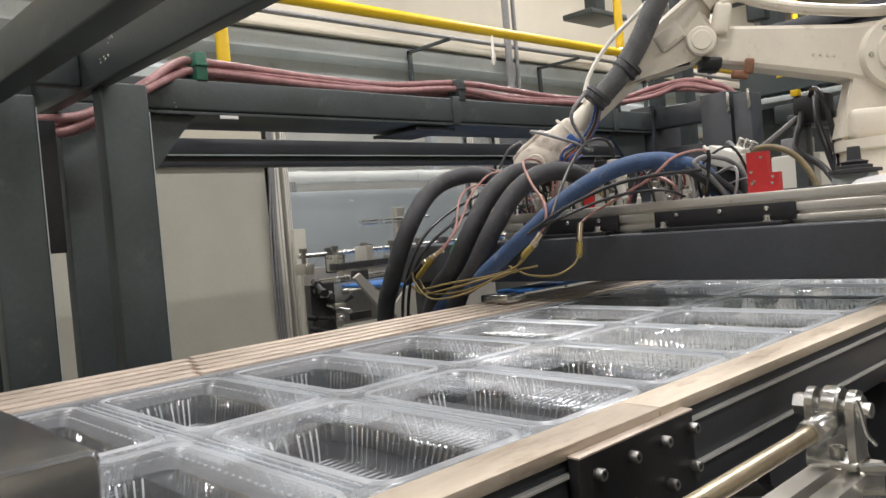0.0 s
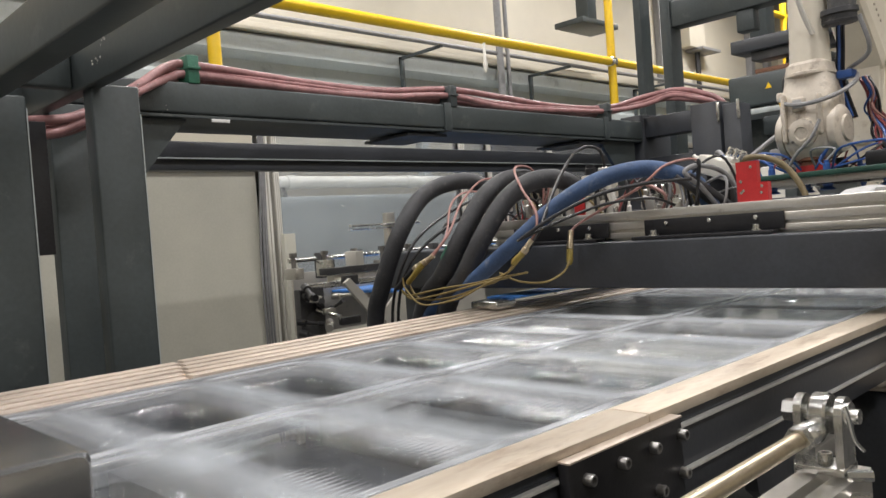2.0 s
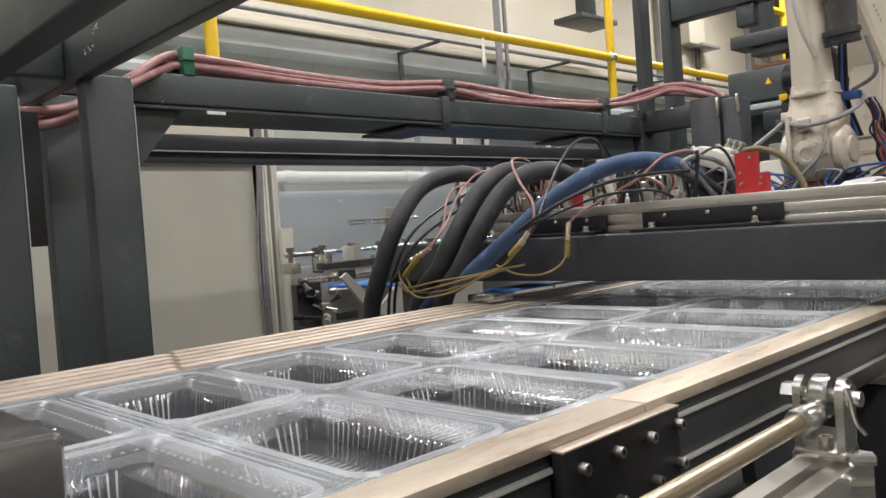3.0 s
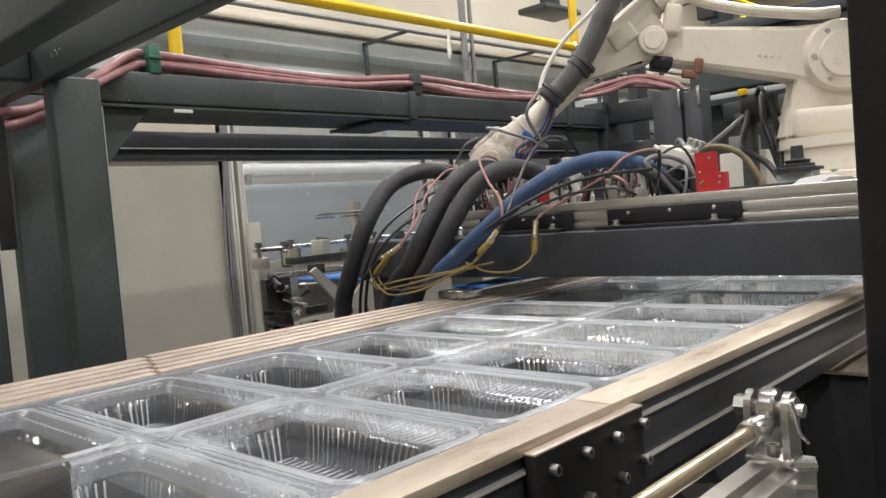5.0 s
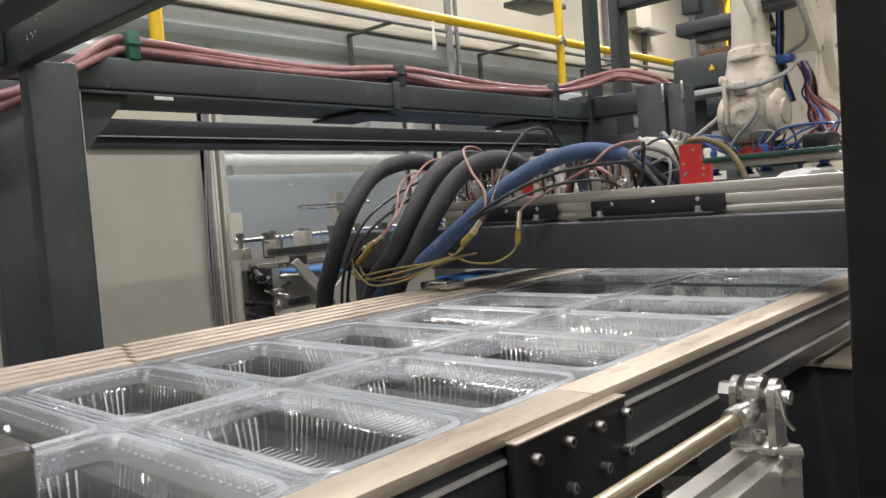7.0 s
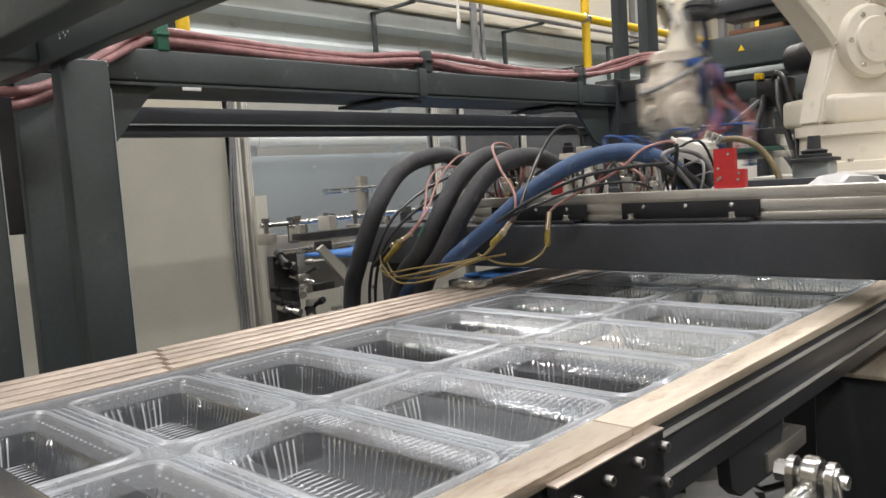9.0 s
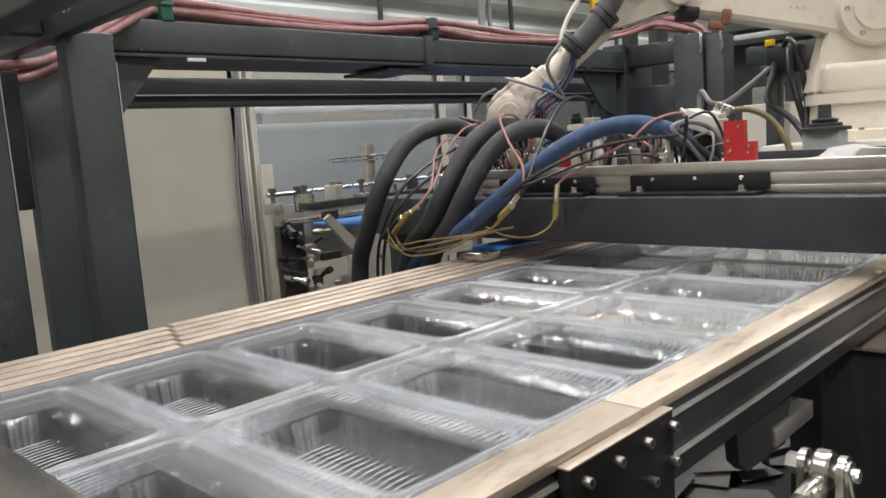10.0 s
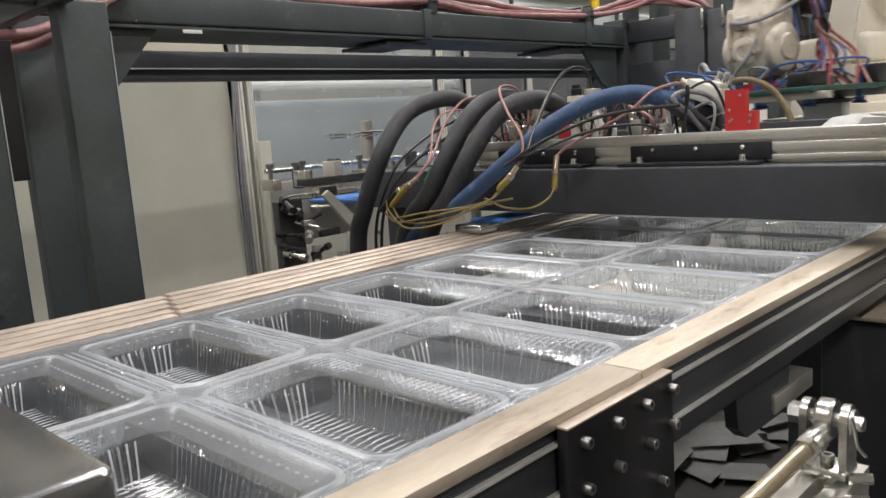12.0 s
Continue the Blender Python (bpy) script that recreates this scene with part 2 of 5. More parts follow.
def tube(bm, pts, r, seg=12, per=8, rib=0.0, smooth=True):
    """A hose or cable along a row of points."""
    C = spline(pts, per) if smooth else [Vector(p) for p in pts]
    x, y = frame_of(C[1] - C[0])
    lps = []
    for i, c in enumerate(C):
        d = (C[min(i + 1, len(C) - 1)] - C[max(i - 1, 0)]).normalized()
        x = (x - d * x.dot(d)).normalized()
        y = d.cross(x)
        q = r * (1 + (rib if i % 2 else 0))
        lps.append([c + (x * math.cos(2 * math.pi * k / seg) + y * math.sin(2 * math.pi * k / seg)) * q for k in range(seg)])
    return rings(bm, lps)


def prism(bm, poly, p0, u, v, depth):
    """A flat outline, in the plane of u and v at p0, given depth along the third axis."""
    p0, u, v = Vector(p0), Vector(u), Vector(v)
    w = u.cross(v).normalized() * depth
    lp = [p0 + u * a + v * b for a, b in poly]
    return rings(bm, [lp, [p + w for p in lp]])


def hexbolt(bm, at, axis, r, h):
    cyl(bm, at, Vector(at) + Vector(axis) * h, r, seg=6)
    return bm


def socket_bolt(bm, at, axis, r, h):
    """A cap screw with its recess."""
    a = Vector(axis)
    turned(bm, at, a, [(0, r), (h * 0.85, r), (h, r * 0.9), (h, r * 0.55), (h * 0.5, r * 0.5)], 16)
    return bm


# ---- the hall ----
def hall():
    solo("floor", box(B(), (-7, -7, -0.1), (6, 16, 0)), M_FLOOR, "worn grey concrete factory floor", kind="structure")
    solo("ceiling", box(B(), (-7, -7, 6.0), (6, 16, 6.1)), M_CEIL, "white sheet roof of the hall", kind="structure")
    solo("wall_west", box(B(), (-6.15, -7, 0), (-6.0, 16, 6.0)), M_CREAM, "cream painted hall wall", kind="structure")
    solo("wall_east", box(B(), (5.0, -7, 0), (5.15, 16, 6.0)), M_CREAM, "cream painted hall wall", kind="structure")
    solo("wall_north", box(B(), (-6.0, 15.0, 0), (5.0, 15.15, 6.0)), M_CREAM, "cream painted hall wall", kind="structure")
    solo("wall_south", box(B(), (-6.0, -6.15, 0), (5.0, -6.0, 6.0)), M_CREAM, "cream painted hall wall", kind="structure")
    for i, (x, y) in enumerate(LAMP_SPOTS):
        t = thing("unseen_ceiling_lamp", "long white ceiling lamp out of view, added to light the hall", "lamp", (x, y, LAMP_Z), "hall lamps")
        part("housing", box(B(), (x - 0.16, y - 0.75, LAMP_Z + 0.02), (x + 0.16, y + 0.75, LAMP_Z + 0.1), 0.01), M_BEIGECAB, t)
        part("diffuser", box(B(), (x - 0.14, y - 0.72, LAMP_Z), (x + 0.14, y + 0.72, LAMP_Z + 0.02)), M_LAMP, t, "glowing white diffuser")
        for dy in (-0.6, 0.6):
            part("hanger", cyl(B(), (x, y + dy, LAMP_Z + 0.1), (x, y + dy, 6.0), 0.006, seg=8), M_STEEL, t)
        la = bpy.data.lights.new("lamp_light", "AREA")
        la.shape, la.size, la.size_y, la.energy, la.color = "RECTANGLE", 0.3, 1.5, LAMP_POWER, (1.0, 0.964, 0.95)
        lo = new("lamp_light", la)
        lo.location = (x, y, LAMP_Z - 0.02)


# ---- tray sheet ----
PITCH_X, PITCH_Y, SHEET_Z = 0.370, 0.2285, 1.0
COL_X = (-0.700, -1.070)
ROW0 = 0.508


def rrect(hx, hy, r, n=26):
    """Rounded rectangle outline with even steps along its sides."""
    pts = []
    for cx, cy, a0 in ((hx - r, hy - r, 0), (-hx + r, hy - r, 90), (-hx + r, -hy + r, 180), (hx - r, -hy + r, 270)):
        for k in range(7):
            a = radians(a0 + 15 * k)
            pts.append((cx + r * math.cos(a), cy + r * math.sin(a)))
    out = []
    for i, p in enumerate(pts):
        q = pts[(i + 1) % len(pts)]
        L = math.dist(p, q)
        k = max(4, 4 * round(L / 0.0125)) if L > 0.02 else 1
        out += [(p[0] + (q[0] - p[0]) * j / k, p[1] + (q[1] - p[1]) * j / k) for j in range(k)]
    return out


def tray_mesh():
    """One formed tray in its cell: stepped rim, fluted wall, ribbed floor. Film and rim materials, plus painted glint
    stripes.
    """
    bm = B()
    hx, hy = 0.1675, 0.0965
    base = rrect(hx, hy, 0.026)
    n = len(base)

    def loop(inset, z, flute=0.0):
        kx, ky = (hx - inset) / hx, (hy - inset) / hy
        out = []
        for i, (a, b) in enumerate(base):
            s = flute * (1.0, 2.0, 1.0, -1.0)[i % 4]
            L = math.hypot(a, b)
            out.append((a * kx - a / L * s, b * ky - b / L * s, z))
        return out

    cell = []
    for a, b in base:
        s = min(PITCH_X / 2 / max(abs(a), 1e-6), PITCH_Y / 2 / max(abs(b), 1e-6))
        cell.append((a * s, b * s, 0))
    specs = [loop(-0.004, 0.0), loop(-0.0025, 0.0030), loop(0.0005, 0.0034), loop(0.0025, 0.0004), loop(0.010, -0.0004), loop(0.012, -0.0065),
             loop(0.016, -0.0075), loop(0.019, -0.020), loop(0.022, -0.0215, 0.0009), loop(0.028, -0.046, 0.0022), loop(0.031, -0.060, 0.0022), loop(0.036, -0.0655, 0.0006)]
    rows = [[bm.verts.new(p) for p in lp] for lp in (cell, *specs)]
    for k, (a, b) in enumerate(zip(rows, rows[1:])):
        for i in range(n):
            j = (i + 1) % n
            f = bm.faces.new((a[i], b[i], b[j], a[j]))
            # White stripes on flute crests paint in glints; some reuse the rim material.
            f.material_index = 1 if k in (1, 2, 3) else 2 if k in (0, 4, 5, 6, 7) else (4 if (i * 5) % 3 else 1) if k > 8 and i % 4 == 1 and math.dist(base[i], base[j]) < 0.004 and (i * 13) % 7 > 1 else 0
    ex, ey = hx - 0.036, hy - 0.036
    cols, lines = 126, 16
    grid = []
    for j in range(lines + 1):
        row = []
        for i in range(cols + 1):
            x, y = -ex + 2 * ex * i / cols, -ey + 2 * ey * j / lines
            bend = 1.6 * math.sin(3.0 * y / ey)
            z = -0.0650 + 0.0034 * (0.5 + 0.5 * math.sin(2 * math.pi * (i + bend) / 6.0)) * (1 if 0 < j < lines else 0)
            if math.hypot(x * 0.7, y) < 0.024:
                z = -0.0635
            row.append(bm.verts.new((x, y, z)))
        grid.append(row)
    for j in range(lines):
        for i in range(cols):
            # One column in six is a white stripe painting the rib highlight.
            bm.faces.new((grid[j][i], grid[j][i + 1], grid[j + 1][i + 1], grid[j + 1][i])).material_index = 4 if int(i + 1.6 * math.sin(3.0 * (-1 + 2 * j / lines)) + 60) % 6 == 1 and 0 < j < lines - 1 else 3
    # row of small studs under the long rims
    for sy in (-1, 1):
        for i in range(19):
            x = -0.135 + 0.015 * i
            y = sy * (hy - 0.0145)
            c = [(x + 0.0034 * math.cos(k * math.pi / 3), y + 0.0024 * math.sin(k * math.pi / 3)) for k in range(6)]
            top = bm.verts.new((x, y, -0.0050))
            ring = [bm.verts.new((p[0], p[1], -0.0072)) for p in c]
            for k in range(6):
                bm.faces.new((ring[k], ring[(k + 1) % 6], top)).material_index = 1
    for sx in (-1, 1):
        for i in range(10):
            x, y = sx * (hx - 0.0145), -0.0675 + 0.015 * i
            top = bm.verts.new((x, y, -0.0050))
            ring = [bm.verts.new((x + 0.0024 * math.cos(k * math.pi / 3), y + 0.0032 * math.sin(k * math.pi / 3), -0.0072)) for k in range(6)]
            for k in range(6):
                bm.faces.new((ring[k], ring[(k + 1) % 6], top)).material_index = 1
    for f in bm.faces:
        f.smooth = True
    me = bpy.data.meshes.new("tray")
    bm.normal_update()
    bm.to_mesh(me)
    bm.free()
    me.materials.append(M_TRAY)
    me.materials.append(M_RIM)
    me.materials.append(M_WEB)
    me.materials.append(M_RIBS)
    me.materials.append(M_GLINT)
    return me


def tray_sheet():
    t = thing("tray_sheet", "clear plastic sheet of formed food trays moving along the rails", "tray sheet", (0, 0, SHEET_Z))
    me = tray_mesh()
    for r in range(-16, 15):
        for x in COL_X:
            ob = new("tray", me)
            ob.parent = t
            ob.location = (x, ROW0 + r * PITCH_Y, 0)
    y0, y1 = ROW0 - 16.5 * PITCH_Y, ROW0 + 14.5 * PITCH_Y
    bead = bpy.data.meshes.new("web_bead")
    bm = B()
    for q in (-0.0055, 0.0055):
        tube(bm, [(-0.15, q, 0.0008), (0.15, q, 0.0008)], 0.0013, 6, 4)
    for f in bm.faces:
        f.smooth = True
    bm.to_mesh(bead)
    bm.free()
    bead.materials.append(M_RIM)
    for r in range(-16, 15):
        for x in COL_X:
            ob = new("web_bead", bead)
            ob.parent = t
            ob.location = (x, ROW0 + (r + 0.5) * PITCH_Y, 0)
    for a, b in ((-1.292, COL_X[1] - PITCH_X / 2), (COL_X[0] + PITCH_X / 2, -0.500)):
        bm = B()
        k = 60
        vs = [[bm.verts.new((x, y0 + (y1 - y0) * i / k, SHEET_Z + (0.0006 if j == 1 else 0))) for j, x in enumerate((a, (a + b) / 2, b))] for i in range(k + 1)]
        for i in range(k):
            for j in range(2):
                bm.faces.new((vs[i][j], vs[i][j + 1], vs[i + 1][j + 1], vs[i + 1][j]))
        part("film_edge", bm, M_WEB, t, "clear film margin")
    return t


# ---- conveyor frame ----
def conveyor():
    t = thing("conveyor_frame", "black thermoforming machine conveyor with worn metal rails", "conveyor", (-0.9, 1.0, 0))
    Y0, Y1 = -3.4, 3.6
    # near rail: flat worn strip on a black two-groove profile
    for a, b in ((Y0, 0.7505), (0.7535, 2.30), (2.303, Y1)):
        part("rail_strip", box(B(), (-0.516, a, 0.990), (-0.461, b, 1.004), 0.0012), M_RAIL, t, "worn pale metal guide strip")
    bm = B()
    box(bm, (-0.520, Y0, 0.979), (-0.468, Y1, 0.990))
    box(bm, (-0.512, Y0, 0.885), (-0.466, Y1, 0.979), 0.002)
    part("side_profile", bm, M_BLACK, t, "black grooved side beam")
    for z in (0.974, 0.920):
        part("edge_bead", box(B(), (-0.468, Y0, z - 0.0022), (-0.4595, Y1, z + 0.0022), 0.001), M_EDGE, t, "bright aluminium bead")
    bm = box(B(), (-0.461, 0.580, 0.80), (-0.447, 0.797, 0.992), 0.002)
    plate = part("joint_plate", bm, M_BLACKSTEEL, t, "black bolted joint plate")
    part("plate_cap", box(B(), (-0.462, 0.580, 0.992), (-0.446, 0.797, 0.9945), 0.0008), M_RAILSTRIP, plate)
    for y, z in ((0.607, 0.972), (0.668, 0.973), (0.730, 0.9735), (0.790, 0.974), (0.738, 0.924), (0.668, 0.923), (0.607, 0.922), (0.790, 0.930), (0.640, 0.87), (0.76, 0.87)):
        part("bolt", socket_bolt(B(), (-0.447, y, z), (1, 0, 0), 0.0063, 0.010), M_BOLT, plate, "dull steel cap screw")
    # far rail: four stepped strips
    for k in range(-1, 4):
        x1 = -1.342 - 0.0335 * k
        z = 1.0015 + 0.0022 * k
        for a, b in ((Y0, 0.630 + 0.012 * k), (0.639 + 0.012 * k, 2.45), (2.455, Y1)):
            jog = 0.0035 if a > 0 else 0.0
            part("far_rail_strip", box(B(), (x1 - 0.0292 - jog, a, z - 0.018), (x1 - jog, b, z + jog * 0.5), 0.0015), M_RAILSTRIP, t, "worn copper-tinted strip")
    bm = B()
    box(bm, (-1.478, Y0, 0.86), (-1.300, Y1, 0.981), 0.003)
    part("far_beam", bm, M_BLACK, t)
    part("film_clamp", box(B(), (-1.3065, Y0, 0.9855), (-1.286, Y1, 0.996), 0.001), M_BLACKSTEEL, t, "dark film clamp edge")
    # bed under the sheet
    part("bed_plate", box(B(), (-1.300, Y0, 0.80), (-0.575, Y1, 0.815)), M_SHADOWSTEEL, t, "oily dark bed plate")
    # Grey bars on the darker plate paint in the trays' reflected patches.
    for i in range(16):
        y = -2.9 + 0.42 * i
        part("bed_bar", box(B(), (-1.300, y, 0.815), (-0.575, y + 0.17, 0.875), 0.003), M_BEDBAR, t, "added grey cross bar painting reflected patches under the trays")
    # pale support table under the far rows, inferred and kept light to brighten them
    part("support_table", box(B(), (-0.965, 1.300, 0.912), (-0.530, 1.345, 0.922), 0.002), M_TABLE, t, "pale worn support table")
    part("support_table", box(B(), (-1.285, 1.350, 0.912), (-0.530, 2.95, 0.922), 0.002), M_TABLE, t, "pale worn support table")
    for x in (-1.25, -0.60):
        for y in (1.302, 2.8) if x > -1 else (1.5, 2.8):
            part("table_foot", box(B(), (x, y, 0.815), (x + 0.04, y + 0.04, 0.912)), M_SHADOWSTEEL, t)
    for x in (-1.40, -0.50):
        for y in (-2.8, -0.6, 3.4):
            part("leg", box(B(), (x - 0.03, y, 0), (x + 0.03, y + 0.08, 0.885), 0.004), M_BLACK, t)
    # bracket and strut below the near beam
    bm = B()
    prism(bm, [(0, 0), (0.22, 0), (0.19, -0.09), (0.04, -0.085), (0.01, -0.062)], (-0.50, 1.045, 0.886), (0, 1, 0), (0, 0, 1), 0.02)
    part("gusset", bm, M_BLACK, t, "black gusset plate")
    bm = box(B(), (-0.512, 1.18, 0.806), (-0.474, 1.35, 0.838), 0.003)
    part("cross_profile", bm, M_ALU, t, "short aluminium cross profile")
    return t


def guard_hood():
    """Shiny steel hood over the sheet next to the camera."""
    t = thing("sheet_hood", "shiny steel sheet hood standing over the clear trays", "machine hood", (-0.9, -0.2, 1.004))
    prof = [(0.0, 0.0), (0.0, 0.100), (-0.002, 0.1045), (-0.006, 0.106), (-0.6, 0.106), (-0.6, 0.0)]
    lps = []
    for x, dy, drop in ((-1.33, 0, 0), (-0.9, 0, 0), (-0.4800, 0, 0), (-0.4765, -0.001, 0.0008), (-0.4745, -0.003, 0.003), (-0.474, -0.006, 0.006)):
        lps.append([(x, 0.155 + dy + p, 1.0045 + (q - drop if q > 0.05 else q)) for p, q in prof])
    part("shell", rings(B(), lps), M_GUARD, t, angle=25)
    for y in (-0.30, -0.05):
        part("rivet", turned(B(), (-0.56, y, 1.1105), (0, 0, 1), [(0, 0.005), (0.0015, 0.0045), (0.002, 0.002)], 12), M_STEEL, t)


# ---- steel frame round the machine ----
def steel_frame():
    t = thing("steel_gantry", "dark grey-green welded steel gantry around the machine", "gantry", (-2.0, 0.8, 0))

    def beam(name, lo, hi, bev=0.008, label=""):
        return part(name, box(B(), lo, hi, bev, 3), M_FRAME, t, label)

    beam("post", (-2.045, 0.478, 0), (-1.985, 0.593, 1.62), 0.006)
    beam("post", (-2.045, 0.746, 0), (-1.985, 0.868, 1.662), 0.006)
    beam("post", (-2.53, 0.80, 0), (-2.47, 0.912, 1.70), 0.005)
    beam("post", (-2.62, 0.42, 0), (-2.47, 0.56, 1.70))
    beam("crossbeam", (-2.66, 0.452, 1.592), (0.9, 0.517, 1.69), 0.005)
    beam("crossbeam", (-2.66, 0.731, 1.65), (0.9, 0.772, 1.78), 0.005)
    beam("post", (0.75, 0.462, 0), (0.88, 0.585, 1.60))
    beam("post", (0.75, 0.737, 0), (0.88, 0.86, 1.66))
    # Thin pale strips carry both the worn corners and their painted edge highlight.
    for y in (0.868, 0.593):
        part("worn_edge_glint", box(B(), (-1.9856, y - 0.0018, 0.3), (-1.9840, y + 0.0006, 1.59)), M_DUCT, t, "bright corner strip, wear with a painted highlight")
    part("bracket_plate", box(B(), (-2.075, 0.545, 1.24), (-2.0455, 0.652, 1.57), 0.003), M_BLACKSTEEL, t, "black bracket plate")
    part("worn_edge_glint", box(B(), (-2.4706, 0.9102, 0.3), (-2.4690, 0.9126, 1.59)), M_DUCT, t, "bright corner strip, wear with a painted highlight")
    beam("tie", (-2.62, 0.20, 1.70), (-2.47, 0.93, 1.80))
    beam("tie", (-2.10, 0.517, 1.66), (-2.06, 0.731, 1.76))
    # long beam that carries the hoses, with lower flange
    beam("long_beam", (-2.60, 0.93, 1.69), (-2.47, 4.14, 1.797))
    beam("flange", (-2.80, 0.93, 1.676), (-2.475, 4.14, 1.688), 0.002)
    prism_bm = prism(B(), [(0, 0), (0.33, 0), (0.30, -0.03), (0.16, -0.20), (0, -0.24)], (-2.53, 0.93, 1.676), (0, 1, 0), (0, 0, 1), 0.02)
    part("gusset", prism_bm, M_FRAME, t)
    prism_bm = prism(B(), [(0, 0), (-0.36, 0), (-0.33, -0.03), (-0.16, -0.20), (0, -0.26)][::-1], (-2.53, 4.10, 1.676), (0, 1, 0), (0, 0, 1), 0.02)
    part("gusset", prism_bm, M_FRAME, t)
    for y in (2.47, 3.73):
        part("strap", box(B(), (-2.61, y, 1.68), (-2.462, y + 0.045, 1.805), 0.003), M_FRAME, t)
        part("stay", box(B(), (-2.80, y - 0.20, 1.655), (-2.50, y + 0.04, 1.668), 0.002), M_BLACK, t)
    part("tag", box(B(), (-2.472, 1.33, 1.664), (-2.466, 1.40, 1.676), 0.001), M_LABEL, t, "small pale label")
    for p in ((-1.986, 0.523, 0.934), (-2.471, 1.121, 1.737)):
        part("hole_rim", turned(B(), (p[0], p[1], p[2]), (1, 0, 0), [(0, 0.006), (0.002, 0.006), (0.002, 0.004), (-0.006, 0.004)], 14), M_BLACKSTEEL, t)
    # weld spatter where the beams meet
    rw = random.Random(8)
    for cx, cy, cz in ((-1.93, 0.452, 1.60), (-1.90, 0.731, 1.70), (-1.995, 0.86, 1.655), (-2.47, 1.16, 1.70), (-1.84, 0.731, 1.74)):
        bm = B()
        for k in range(7):
            p = Vector((cx + rw.uniform(-0.03, 0.03), cy, cz + rw.uniform(-0.012, 0.012)))
            bmesh.ops.create_icosphere(bm, subdivisions=1, radius=rw.uniform(0.0012, 0.003), matrix=Matrix.Translation(p))
        part("weld_spatter", bm, M_ALU, t, "bright weld spatter")
    # rear lower rail
    part("lower_beam", box(B(), (-2.98, 0.6, 1.596), (-2.90, 4.6, 1.660), 0.004), M_BLACK, t)
    part("lower_beam_web", box(B(), (-2.97, 0.6, 1.546), (-2.91, 4.6, 1.590), 0.003), M_BLACK, t)
    part("lower_bead", box(B(), (-2.975, 0.6, 1.590), (-2.897, 4.6, 1.5945)), M_DUCT, t, "bright edge strip")
    for y in (0.62, 4.5):
        beam("post", (-2.99, y, 0), (-2.895, y + 0.09, 1.546))
    # far corner of the frame
    part("end_post", box(B(), (-2.62, 4.14, 0), (-2.47, 4.46, 1.84), 0.006), M_BLACK, t)
    part("end_beam", box(B(), (-2.47, 4.16, 1.70), (-1.98, 4.28, 1.82), 0.006), M_BLACK, t)
    part("end_post", box(B(), (-2.14, 4.10, 0), (-1.967, 4.24, 1.835), 0.006), M_BLACK, t)
    part("end_post", box(B(), (-1.95, 4.10, 0), (-1.853, 4.24, 1.81), 0.006), M_BLACK, t)
    part("end_panel", box(B(), (-2.47, 4.18, 1.2), (-2.14, 4.20, 1.58), 0.006), M_BLACK, t)
    for x in (-1.967, -1.853):
        part("channel_lip", box(B(), (x - 0.012, 4.085, 1.72), (x + 0.004, 4.098, 1.825), 0.002), M_STEEL, t, "worn bright channel edge")
    # tall portal behind
    beam("tall_post", (-2.60, 4.33, 1.84), (-2.55, 4.45, 4.2))
    beam("tall_post", (-2.58, 4.62, 0), (-2.51, 4.76, 4.2))
    beam("tall_beam", (-2.51, 4.63, 2.43), (-0.6, 4.75, 2.60))
    beam("drop_post", (-2.09, 4.65, 2.30), (-1.98, 4.73, 2.43))
    # post beside the crossbeam of the transfer unit
    t2 = thing("near_post", "dark steel column beside the conveyor", "steel column", (-0.13, 0.86, 0))
    part("column", box(B(), (-0.198, 0.792, 0.01), (-0.060, 0.925, 3.2), 0.005, 3), M_BLACKSTEEL, t2)
    part("foot_plate", box(B(), (-0.245, 0.745, 0), (-0.013, 0.972, 0.0098), 0.002), M_BLACK, t2)


